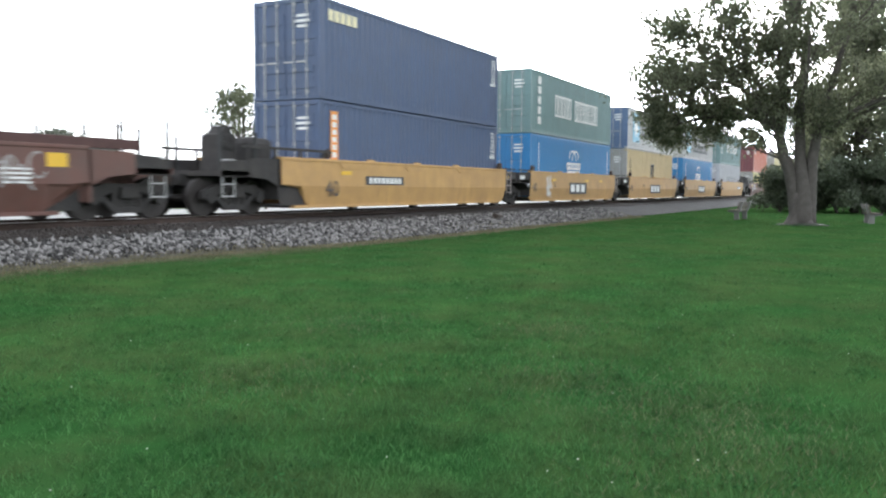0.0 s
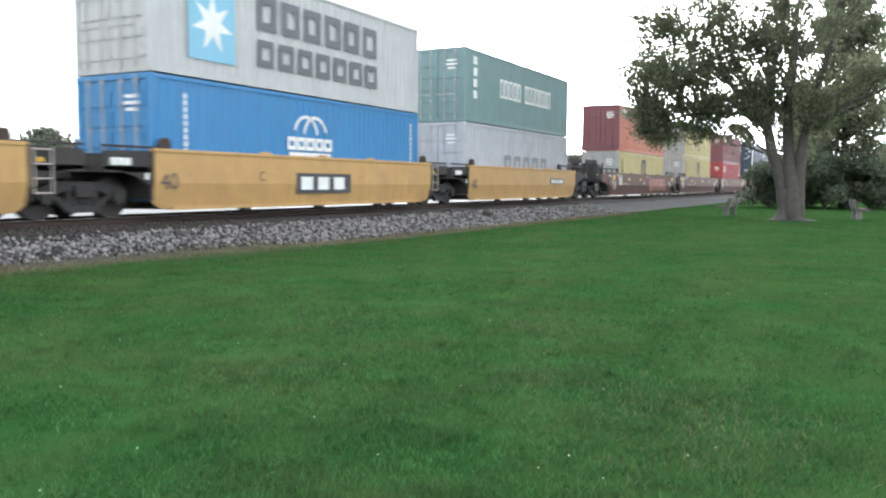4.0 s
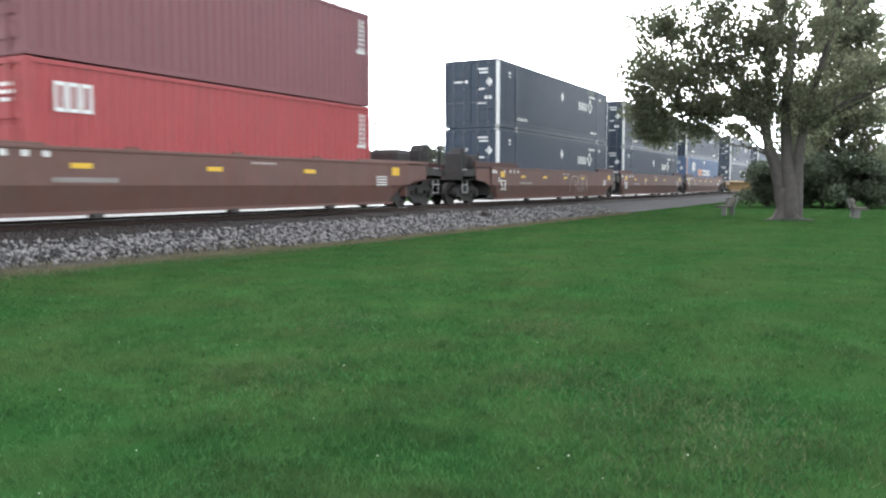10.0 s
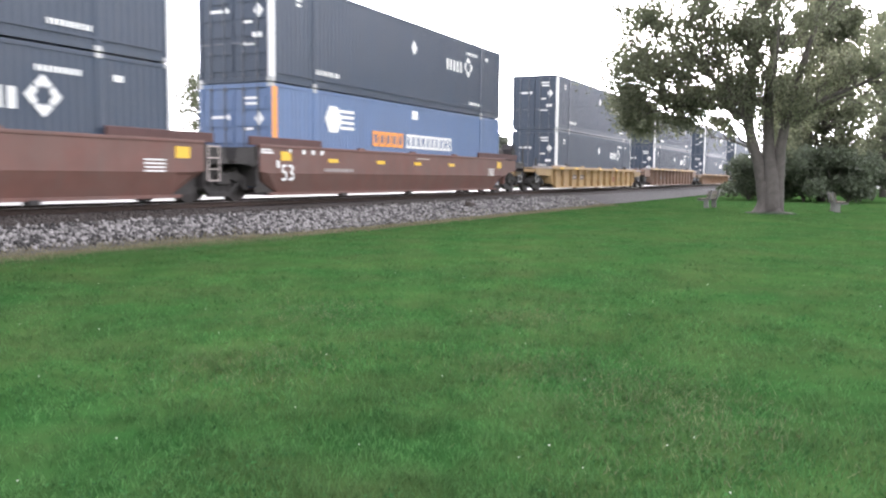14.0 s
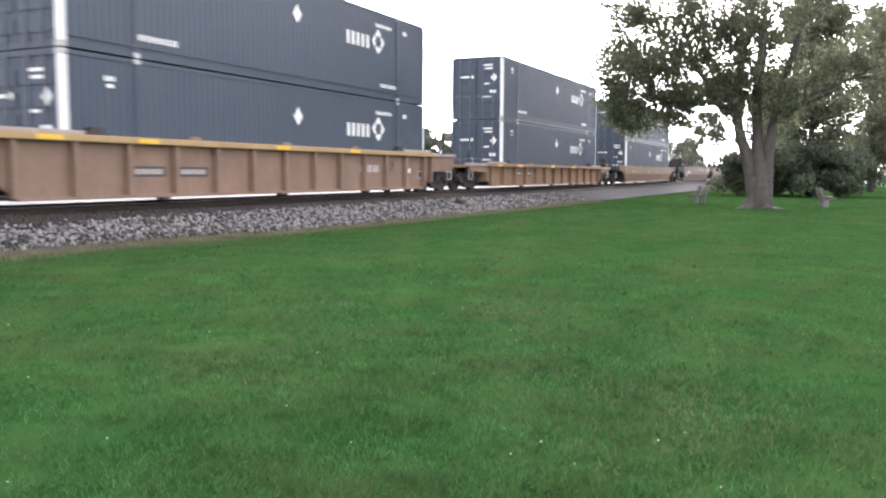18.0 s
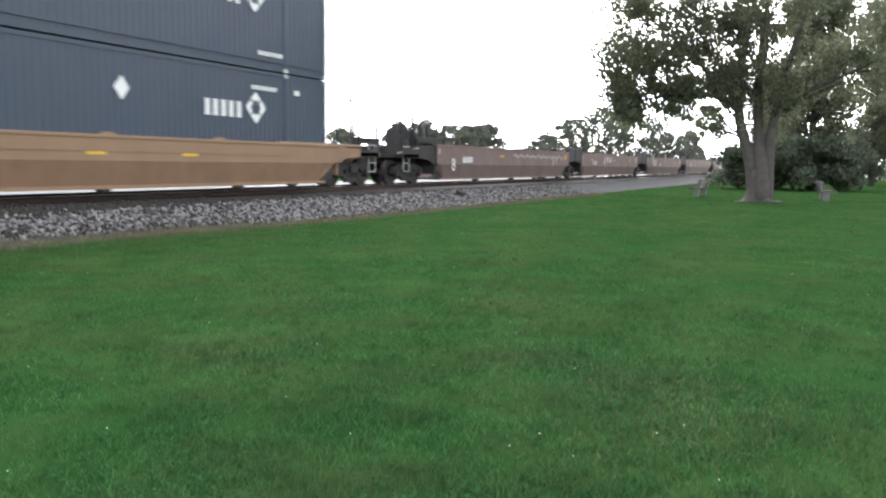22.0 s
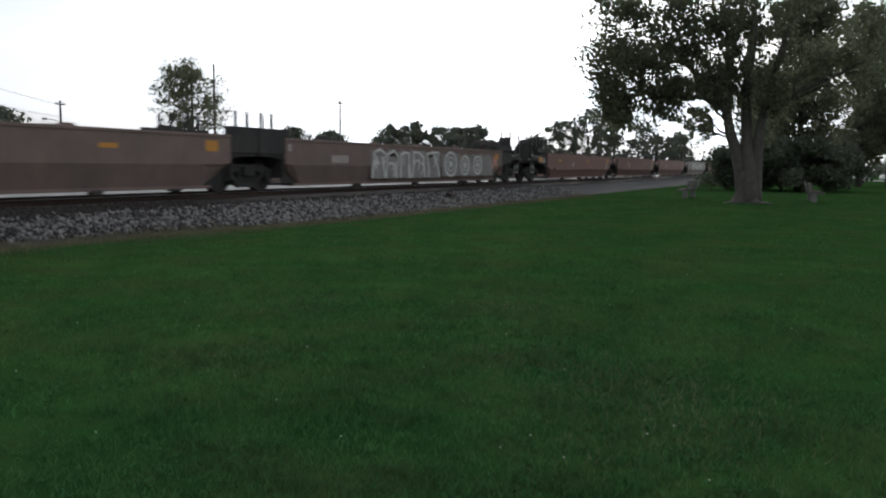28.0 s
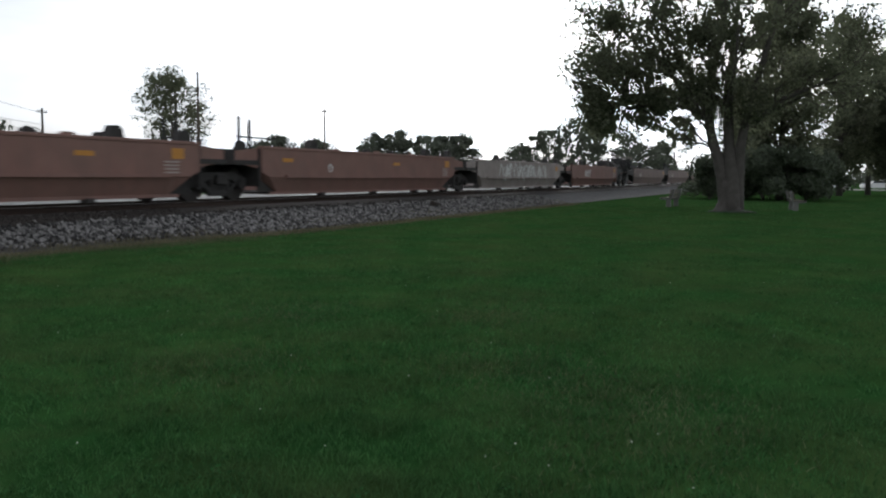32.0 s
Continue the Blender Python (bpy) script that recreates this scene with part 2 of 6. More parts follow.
M_BED = mat("ballast_bed", (0.06, 0.056, 0.056), 0.95, vary=0.5, scale=14, bump=1.0, bump_scale=22)
M_OILY = mat("oily_ballast", (0.034, 0.027, 0.023), 0.9, vary=0.4, scale=10, bump=1.0, bump_scale=20)
M_RAIL = mat("rusty_rail", (0.055, 0.036, 0.028), 0.7, 0.3, vary=0.25, scale=6, bump=0.2)
M_SHINE = mat("polished_rail_head", (0.5, 0.49, 0.48), 0.3, 0.9, vary=0.05)
M_TIE = mat("creosoted_tie", (0.055, 0.042, 0.034), 0.9, vary=0.3, scale=5, bump=0.6, bump_scale=18, per_object=0.3)
M_ROAD = mat("pale_concrete_road", (0.25, 0.245, 0.232), 0.9, vary=0.12, scale=1.0, bump=0.2)
BED_SHOULDER, BED_Z = 14.15, 0.60


def foot(x):
    """Where the ballast meets the lawn: it spreads wider further along."""
    return 13.5 - 0.85 * min(max((x - 9) / 11, 0), 1) - 0.1 * min(max((x - 20) / 20, 0), 1)




def sheet(name, x0, x1, y0, y1, nx, ny, z, material, label, kind="structure"):
    xs = np.linspace(x0, x1, nx)
    ys = np.linspace(y0, y1, ny)
    vs = [(x, y, z(x, y)) for x in xs for y in ys]
    fs = [(i * ny + j, (i + 1) * ny + j, (i + 1) * ny + j + 1, i * ny + j + 1) for i in range(nx - 1) for j in range(ny - 1)]
    g = Geo()
    g.v, g.f = vs, fs
    ob = part(name, g, material, fix=False)
    return tagged(ob, label, name.replace("_", " "), kind=kind)


def lawn_z(x, y):
    if y > 13.8:
        return -0.12
    return 0.025 * noise.noise((x * 0.5, y * 0.5, 0)) + 0.01 * noise.noise((x * 2, y * 2, 3)) - 0.01


def axis(a, b, fine0, fine1, step, far):
    xs = list(np.arange(fine0, fine1, step))
    lo = list(np.linspace(a, fine0, far, endpoint=False))
    hi = list(np.linspace(fine1, b, far))
    return lo + xs + hi


def make_ground():
    xs, ys = axis(-1500, 2500, -4, 70, 0.6, 14), axis(-1500, 2500, -12, 14, 0.4, 14)
    nx, ny = len(xs), len(ys)
    g = Geo()
    g.v = [(x, y, lawn_z(x, y) if -4 < x < 70 else (-0.12 if y > 13.2 else -0.01)) for x in xs for y in ys]
    g.f = [(i * ny + j, (i + 1) * ny + j, (i + 1) * ny + j + 1, i * ny + j + 1) for i in range(nx - 1) for j in range(ny - 1)]
    tagged(part("ground", g, M_LAWN, fix=False, smooth=True), "mown green lawn reaching to the far trees", "lawn", kind="structure")


def make_bed():
    far = 2 * TRACK_Y
    g = Geo()
    xs = axis(-300, 1500, 0, 60, 0.5, 30)
    for x in xs:
        prof = [(foot(x) - 0.15, -0.03), (foot(x) + 0.15, 0.08), (0.55 * foot(x) + 0.45 * BED_SHOULDER, 0.24), (BED_SHOULDER, BED_Z - 0.11), (BED_SHOULDER + 0.3, BED_Z), (far - BED_SHOULDER, BED_Z), (far - 12.8, 0.0)]
        g.v += [(x, y + (0.10 * noise.noise((x * 0.9, y, 0)) if k < 2 else 0), z + (0.03 * noise.noise((x * 1.7, y * 3, 5)) if k < 4 else 0)) for k, (y, z) in enumerate(prof)]
    n = 7
    g.f = [(i * n + j, (i + 1) * n + j, (i + 1) * n + j + 1, i * n + j + 1) for i in range(len(xs) - 1) for j in range(n - 1)]
    bed = tagged(part("track_bed", g, M_BED, fix=False), "grey crushed-stone ballast embankment under the track", "track bed", kind="structure")
    g = Geo()
    strip = [(BED_SHOULDER - 0.02, BED_Z - 0.12), (BED_SHOULDER - 0.02, BED_Z - 0.09), (BED_SHOULDER + 0.3, BED_Z + 0.014), (far - BED_SHOULDER, BED_Z + 0.014), (far - BED_SHOULDER, BED_Z - 0.12)]
    g.loft([[(x, y, z) for y, z in strip] for x in (-300, 0, 60, 1500)])
    part("oily_strip", g, M_OILY, bed, "dark oily ballast between the rails")
    return bed


def make_rails():
    for side, y in (("near", TRACK_Y - 0.755), ("far", TRACK_Y + 0.755)):
        r = thing("rail", (0, y, RAIL_TOP), "rusty steel rail with a polished head on dark ties", "rail", "rails", kind="structure")
        g = Geo()
        prof = [(-0.075, -0.17), (0.075, -0.17), (0.07, -0.155), (0.012, -0.13), (0.010, -0.045), (0.036, -0.03), (0.036, -0.003), (-0.036, -0.003), (-0.036, -0.03), (-0.010, -0.045), (-0.012, -0.13), (-0.07, -0.155)]
        g.loft([[(x, a_, b_) for a_, b_ in prof] for x in (-300, 0, 40, 150, 1500)])
        part("rail_body", g, M_RAIL, r)
        part("rail_head", Geo().box(-300, -0.03, -0.003, 1500, 0.03, 0.0), M_SHINE, r, "bright worn running surface")


def make_stones():
    rng = np.random.default_rng(4)
    base = []
    for k in range(6):
        bm = bmesh.new()
        bmesh.ops.create_icosphere(bm, subdivisions=1, radius=0.5)
        for q in bm.verts:
            q.co *= 0.75 + 0.5 * rng.random()
        base.append((np.array([q.co[:] for q in bm.verts]), np.array([[q.index for q in fc.verts] for fc in bm.faces])))
        bm.free()
    heaps = [([], []), ([], [])]
    count = [0, 0]
    n = 62000
    xs = 4 + 40 * rng.random(n) ** 1.25
    us = rng.random(n) ** 0.9
    for x, u in zip(xs, us):
        ft = foot(x)
        y = ft + (0.12 if x < 16 else -0.12) * rng.uniform(0.3, 1.7) + (BED_SHOULDER + 0.1 - ft) * u
        z = np.interp(y, (ft - 0.15, ft + 0.15, 0.55 * ft + 0.45 * BED_SHOULDER, BED_SHOULDER, BED_SHOULDER + 0.3), (-0.02, 0.08, 0.24, BED_Z - 0.11, BED_Z))
        s = rng.uniform(0.03, 0.075) if rng.random() < 0.85 else rng.uniform(0.075, 0.12)
        v, f = base[rng.integers(6)]
        e = Euler(rng.uniform(0, 6.28, 3)).to_matrix()
        q = 1 if y > BED_SHOULDER - 0.10 + rng.normal(0, 0.05) else 0
        heaps[q][0].append((v * (s * np.array([1.25, 1.0, 0.8]))) @ np.array(e).T + (x, y, z + s * 0.28))
        heaps[q][1].append(f + count[q])
        count[q] += len(v)
    quick_mesh("ballast_stones", np.vstack(heaps[0][0]), np.vstack(heaps[0][1]), M_STONE, "loose grey crushed stones on the embankment", "ballast")
    quick_mesh("oily_stones", np.vstack(heaps[1][0]), np.vstack(heaps[1][1]), M_OILY, "dark oily stones along the ends of the ties", "ballast")


def quick_mesh(name, v, f, material, label="", category="", kind="stuff", parent=None):
    me = bpy.data.meshes.new(name)
    me.vertices.add(len(v))
    me.vertices.foreach_set("co", np.asarray(v, np.float32).ravel())
    f = np.asarray(f, np.int32)
    me.loops.add(f.size)
    me.loops.foreach_set("vertex_index", f.ravel())
    me.polygons.add(len(f))
    me.polygons.foreach_set("loop_start", np.arange(0, f.size, f.shape[1], dtype=np.int32))
    me.polygons.foreach_set("loop_total", np.full(len(f), f.shape[1], np.int32))
    me.update(calc_edges=True)
    me.materials.append(material)
    ob = new(name, me)
    ob.parent = parent
    if label:
        tagged(ob, label, category, kind=kind)
    return ob


def make_grass():
    rng = np.random.default_rng(9)
    n = 380000
    d = 0.5 + 62 * rng.random(n) ** 2.6
    a_ = np.radians(rng.normal(27, 34, n))
    x, y = d * np.cos(a_), d * np.sin(a_)
    ft = 13.5 - 0.85 * np.clip((x - 9) / 11, 0, 1) - 0.1 * np.clip((x - 20) / 20, 0, 1)
    keep = y < ft - 0.3 + 0.15 * np.sin(x * 1.7) + rng.normal(0, 0.15, n)
    x, y, d = x[keep], y[keep], d[keep]
    n = len(x)
    clump = np.array([noise.noise((u * 3.1, q * 3.1, 1.0)) + 0.6 * noise.noise((u * 8.0, q * 8.0, 4.0)) for u, q in zip(x, y)])
    h = rng.uniform(0.022, 0.055, n) * (1.0 + 0.75 * np.clip(clump, -0.7, 1.0))
    w = rng.uniform(0.002, 0.0048, n) * (0.8 + d * 0.07) * (1 + 0.5 * np.clip(clump, 0, 1))
    t = rng.uniform(0, 2 * np.pi, n)
    far = np.clip((d - 5) / 12, 0, 1)
    h *= 1 - 0.45 * far
    lean = rng.uniform(0.3, 1.2, n) * h * (1 + 1.8 * far)
    lt = rng.uniform(0, 2 * np.pi, n)
    z = 0.0 * x - 0.012
    p0 = np.stack([x - w * np.cos(t), y - w * np.sin(t), z], 1)
    p1 = np.stack([x + w * np.cos(t), y + w * np.sin(t), z], 1)
    mx, my = x + 0.4 * lean * np.cos(lt), y + 0.4 * lean * np.sin(lt)
    p2 = np.stack([mx + 0.7 * w * np.cos(t), my + 0.7 * w * np.sin(t), z + 0.6 * h], 1)
    p3 = np.stack([mx - 0.7 * w * np.cos(t), my - 0.7 * w * np.sin(t), z + 0.6 * h], 1)
    p4 = np.stack([x + lean * np.cos(lt), y + lean * np.sin(lt), z + h], 1)
    v = np.stack([p0, p1, p2, p3, p4], 1).reshape(-1, 3)
    i = np.arange(n)[:, None] * 5
    f = np.vstack([i + [0, 1, 2], i + [0, 2, 3], i + [3, 2, 4]])
    quick_mesh("grass", v, f, M_BLADE, "short green lawn grass", "grass")
    # dry tufts along the foot of the embankment
    n = 42000
    x = 3 + 42 * rng.random(n) ** 1.3
    y = 13.5 - 0.85 * np.clip((x - 9) / 11, 0, 1) - 0.1 * np.clip((x - 20) / 20, 0, 1) - 0.16 + rng.normal(0, 0.30, n) + np.where(x < 16, 0.05, -0.15)
    t = rng.uniform(0, 6.28, n)
    h = rng.uniform(0.03, 0.10, n)
    o = np.stack([np.cos(t), np.sin(t)], 1) * 0.006
    lean = rng.normal(0, 0.04, (n, 2))
    ft = 13.5 - 0.85 * np.clip((x - 9) / 11, 0, 1) - 0.1 * np.clip((x - 20) / 20, 0, 1)
    z = np.clip((y - ft + 0.1) * 0.42, 0, 0.2) - 0.012
    v = np.stack([np.c_[x - o[:, 0], y - o[:, 1], z], np.c_[x + o[:, 0], y + o[:, 1], z], np.c_[x + lean[:, 0], y + lean[:, 1], z + h]], 1).reshape(-1, 3)
    quick_mesh("dry_grass", v, np.arange(3 * n).reshape(-1, 3), M_DRY, "dry yellowish grass at the ballast edge", "grass")
    # clover leaves and coarse tufts in patches of the near lawn
    n = 45000
    d = 3.0 + 9 * rng.random(n) ** 1.5
    a_ = np.radians(rng.normal(27, 30, n))
    x, y = d * np.cos(a_), d * np.sin(a_)
    patch = np.array([noise.noise((u * 0.9, q * 0.9, 7.0)) + 0.7 * noise.noise((u * 4.5, q * 4.5, 2.0)) for u, q in zip(x, y)])
    keep = patch > 0.2
    x, y = x[keep], y[keep]
    n = len(x)
    r, t, h = rng.uniform(0.004, 0.009, n), rng.uniform(0, 6.28, n), rng.uniform(0.015, 0.045, n)
    tip = rng.normal(0, 0.45, (n, 2)) * r[:, None]
    e1, e2 = np.c_[np.cos(t), np.sin(t)] * r[:, None], np.c_[-np.sin(t), np.cos(t)] * r[:, None]
    v = np.stack([np.c_[x + e1[:, 0], y + e1[:, 1], h + tip[:, 0]], np.c_[x + e2[:, 0], y + e2[:, 1], h + tip[:, 1]], np.c_[x - e1[:, 0], y - e1[:, 1], h - tip[:, 0]], np.c_[x - e2[:, 0], y - e2[:, 1], h - tip[:, 1]]], 1).reshape(-1, 3)
    quick_mesh("clover_leaves", v, np.arange(4 * n).reshape(-1, 4), M_CLOVERLEAF, "dark clover leaves in patches of the lawn", "clover")
    # coarse upright tufts that stand out of the mown grass
    n = 2600
    d = 2.6 + 11 * rng.random(n) ** 1.3
    a_ = np.radians(rng.normal(27, 26, n))
    x, y = np.repeat(d * np.cos(a_), 14), np.repeat(d * np.sin(a_), 14)
    n = len(x)
    x, y = x + rng.normal(0, 0.035, n), y + rng.normal(0, 0.035, n)
    t, h, w = rng.uniform(0, 6.28, n), rng.uniform(0.04, 0.085, n), rng.uniform(0.0018, 0.0036, n)
    lean = rng.normal(0, 0.035, (n, 2))
    z = np.zeros(n) - 0.008
    v = np.stack([np.c_[x - w * np.cos(t), y - w * np.sin(t), z], np.c_[x + w * np.cos(t), y + w * np.sin(t), z], np.c_[x + lean[:, 0], y + lean[:, 1], z + h]], 1).reshape(-1, 3)
    quick_mesh("coarse_grass", v, np.arange(3 * n).reshape(-1, 3), M_BLADE, "coarse upright tufts in the short lawn", "grass")
    # yellowish dry patches in the lawn
    cx = np.array([5.6, 5.2, 6.2, 5.1, 4.5, 7.4, 8.3])
    cy = np.array([1.4, 0.8, 2.1, 4.2, 0.75, 5.2, 3.1])
    k = rng.integers(0, 7, 5200)
    x, y = cx[k] + rng.normal(0, 0.5, 5200), cy[k] + rng.normal(0, 0.4, 5200)
    more = 9000
    mx = 4 + 12 * rng.random(more)
    x, y = np.r_[x, mx], np.r_[y, 13.5 - 0.85 * np.clip((mx - 9) / 11, 0, 1) - 0.5 - np.abs(rng.normal(0, 0.45, more))]
    n = len(x)
    t, h = rng.uniform(0, 6.28, n), rng.uniform(0.02, 0.055, n)
    o = np.stack([np.cos(t), np.sin(t)], 1) * 0.004
    lean = rng.normal(0, 0.03, (n, 2))
    z = np.zeros(n) - 0.008
    v = np.stack([np.c_[x - o[:, 0], y - o[:, 1], z], np.c_[x + o[:, 0], y + o[:, 1], z], np.c_[x + lean[:, 0], y + lean[:, 1], z + h]], 1).reshape(-1, 3)
    quick_mesh("dry_patches", v, np.arange(3 * n).reshape(-1, 3), M_PATCH, "yellowish dry patches in the lawn", "grass")
    # clover heads
    vs, fs, k = [], [], 0
    bm = bmesh.new()
    bmesh.ops.create_icosphere(bm, subdivisions=1, radius=1)
    bv = np.array([q.co[:] for q in bm.verts])
    bf = np.array([[q.index for q in fc.verts] for fc in bm.faces])
    bm.free()
    for _ in range(40):
        d = 3.5 + 9 * rng.random() ** 1.2
        a_ = radians(rng.uniform(-2, 56))
        vs.append(bv * rng.uniform(0.004, 0.0065) + (d * math.cos(a_), d * math.sin(a_), rng.uniform(0.035, 0.06)))
        fs.append(bf + k)
        k += len(bv)
    quick_mesh("clover_flowers", np.vstack(vs), np.vstack(fs), M_CLOVER, "small white clover heads in the lawn", "flowers")


# ---- train ----
TRAIN = []
M_STEEL = mat("grimy_truck_steel", (0.036, 0.033, 0.032), 0.75, 0.2, vary=0.35, scale=4, bump=0.3, dirt=0.45, dirt_rgb=(0.085, 0.07, 0.06))
M_WHEEL = mat("wheel_steel", (0.042, 0.036, 0.034), 0.6, 0.4, vary=0.25, scale=5)
M_BLACK = mat("black_fitting", (0.03, 0.03, 0.03), 0.7, vary=0.2)
M_GALV = mat("galvanised_steel", (0.42, 0.42, 0.41), 0.5, 0.5, vary=0.15, scale=4)
M_DULLROD = mat("dull_painted_rod", (0.13, 0.14, 0.16), 0.6, 0.2, vary=0.15, scale=4)
M_WHITE = mat("white_marking", (0.78, 0.78, 0.76), 0.6, vary=0.06, dirt=0.25, dirt_rgb=(0.35, 0.33, 0.3))
M_DARKMARK = mat("dark_marking", (0.05, 0.05, 0.055), 0.6, vary=0.1)
M_YELTAG = mat("yellow_reflector", (0.70, 0.42, 0.03), 0.4, vary=0.06)
M_FADED = mat("faded_stencil", (0.42, 0.36, 0.33), 0.7, vary=0.2, scale=6)
M_ORANGETAG = mat("dull_orange_panel", (0.55, 0.24, 0.04), 0.6, vary=0.1)
M_RUSTDARK = mat("dark_maroon_plate", (0.075, 0.032, 0.028), 0.7, vary=0.2, scale=4)
M_WELL = {
    "yellow": mat("yellow_well_paint", (0.50, 0.295, 0.105), 0.6, vary=0.14, dirt=0.55, dirt_rgb=(0.30, 0.175, 0.085), streak=0.5),
    "brown": mat("brown_well_paint", (0.135, 0.06, 0.047), 0.65, vary=0.18, dirt=0.7, dirt_rgb=(0.115, 0.08, 0.067), streak=0.6),
    "dark": mat("faded_brown_well_paint", (0.205, 0.138, 0.118), 0.75, vary=0.15, dirt=0.6, dirt_rgb=(0.10, 0.08, 0.072), streak=0.4),
    "red": mat("oxide_red_well_paint", (0.245, 0.128, 0.105), 0.75, vary=0.15, dirt=0.55, dirt_rgb=(0.17, 0.115, 0.095), streak=0.45),
    "pale": mat("chalky_grey_well_paint", (0.36, 0.31, 0.29), 0.7, vary=0.2, dirt=0.5, dirt_rgb=(0.16, 0.11, 0.09), streak=0.4),
    "ochre": mat("ochre_ribbed_well_paint", (0.38, 0.255, 0.118), 0.65, vary=0.14, dirt=0.55, dirt_rgb=(0.25, 0.145, 0.075), streak=0.5),
    "rust": mat("rusty_brown_ribbed_well_paint", (0.245, 0.155, 0.112), 0.75, vary=0.2, dirt=0.45, dirt_rgb=(0.14, 0.09, 0.06), streak=0.5),
    "tan": mat("tan_ribbed_well_paint", (0.26, 0.158, 0.092), 0.7, vary=0.18, dirt=0.6, dirt_rgb=(0.19, 0.11, 0.07), streak=0.55),
    "umber": mat("umber_lower_plate", (0.21, 0.118, 0.066), 0.7, vary=0.12, dirt=0.4, dirt_rgb=(0.15, 0.09, 0.06), streak=0.35),
    "orange": mat("orange_well_paint", (0.255, 0.158, 0.09), 0.65, vary=0.12, dirt=0.35, dirt_rgb=(0.22, 0.12, 0.07), streak=0.35),
}
COLOUR_WORDS = {"yellow": "yellow", "brown": "brown", "dark": "faded brown", "red": "oxide red", "pale": "chalky grey", "ochre": "ochre yellow", "rust": "rusty brown", "orange": "orange", "tan": "rust-stained tan"}
WELL_LOW, SIDE = 0.14, 1.50
WHEEL_R = 0.46
TRUCK_CACHE = {}
WHEELSETS = []


def truck_meshes():
    if TRUCK_CACHE:
        return TRUCK_CACHE
    g = Geo()
    for y in (-0.755, 0.755):
        s = 1 if y > 0 else -1
        g.disc(0, y - 0.055 * s, y + 0.07 * s, 0, WHEEL_R, 28)
        g.disc(0, y - 0.085 * s, y - 0.055 * s, 0, WHEEL_R + 0.025, 28)
        g.disc(0, y + 0.07 * s, y + 0.10 * s, 0, 0.14, 14)
    g.disc(0, -0.95, 0.95, 0, 0.075, 12)
    TRUCK_CACHE["wheelset"] = recalc(g.mesh("wheelset", M_WHEEL))
    g = Geo()
    # cast side frame: arched top member, tension member below, columns, journal ends
    g.prism([(-1.12, 0.42), (-1.12, 0.62), (-0.62, 0.78), (0.62, 0.78), (1.12, 0.62), (1.12, 0.42), (0.72, 0.46), (0.42, 0.60), (-0.42, 0.60), (-0.72, 0.46)], -0.07, 0.07)
    g.prism([(-0.72, 0.46), (-0.36, 0.14), (0.36, 0.14), (0.72, 0.46), (0.58, 0.50), (0.30, 0.26), (-0.30, 0.26), (-0.58, 0.50)], -0.065, 0.065)
    for x in (-0.34, 0.34):
        g.box(x - 0.05, -0.06, 0.22, x + 0.05, 0.06, 0.64)
    for x in (-0.89, 0.89):
        g.disc(x, -0.13, 0.09, 0.46, 0.15, 14)
    TRUCK_CACHE["side_frame"] = recalc(g.mesh("side_frame", M_STEEL))
    g = Geo()
    comb = [(-0.26, 0.26), (0.26, 0.26), (0.26, 0.29)]
    for x in (0.2, 0.07, -0.07, -0.2):
        comb += [(x + (0.055 if k % 2 else 0.035), 0.29 + k * 0.03) for k in range(11)]
        comb += [(x - (0.055 if k % 2 else 0.035), 0.29 + k * 0.03) for k in range(10, -1, -1)]
    g.prism(comb + [(-0.26, 0.29)], -0.05, 0.05)
    TRUCK_CACHE["spring_nest"] = recalc(g.mesh("spring_nest", M_STEEL))
    g = Geo()
    g.bevelled(-0.22, -1.15, 0.45, 0.22, 1.15, 0.72, 0.03)
    g.box(-0.4, -0.3, 0.66, 0.4, 0.3, 0.80)
    for x in (-0.52, 0.52):
        g.tube([(x, -0.9, 0.40), (x, 0.9, 0.40)], 0.05, 8)
    TRUCK_CACHE["bolster"] = recalc(g.mesh("bolster", M_STEEL))
    return TRUCK_CACHE


def truck(parent, x):
    m = truck_meshes()
    t = part("truck", m["bolster"], None, parent, "dark grimy two-axle truck")
    t.matrix_basis = pose(x, 0, -DECK)
    for y in (-1.0, 1.0):
        q = part("side_frame", m["side_frame"], None, t)
        q.matrix_basis = pose(0, y, 0)
        q = part("spring_nest", m["spring_nest"], None, t)
        q.matrix_basis = pose(0, y, 0)
    for dx in (-0.89, 0.89):
        q = part("wheelset", m["wheelset"], None, t, "steel wheels on their axle")
        q.matrix_basis = pose(dx, 0, WHEEL_R)
        WHEELSETS.append((q, dx))
    return t


def flat(geo, x, z, w, h, y, t=0.006):
    """A thin plate of paint or sheet on the near face at y."""
    return geo.box(x, y - t, z, x + w, y, z + h)


def ribbon(g, pts, width, y):
    """One painted stroke along the points, as a single strip that weaves a little in depth where it crosses itself."""
    if len(pts) < 2:
        return g
    vs = []
    for i, (px, pz) in enumerate(pts):
        (xa, za), (xb, zb) = pts[max(i - 1, 0)], pts[min(i + 1, len(pts) - 1)]
        L = math.hypot(xb - xa, zb - za) + 1e-6
        nx_, nz_ = -(zb - za) / L * width / 2, (xb - xa) / L * width / 2
        yq = y - 0.005 - 0.003 * math.sin(0.37 * i + 0.05 * len(g.f))
        vs += [(px + nx_, yq, pz + nz_), (px - nx_, yq, pz - nz_)]
    return g.add(vs, [(2 * i, 2 * i + 1, 2 * i + 3, 2 * i + 2) for i in range(len(pts) - 1)])


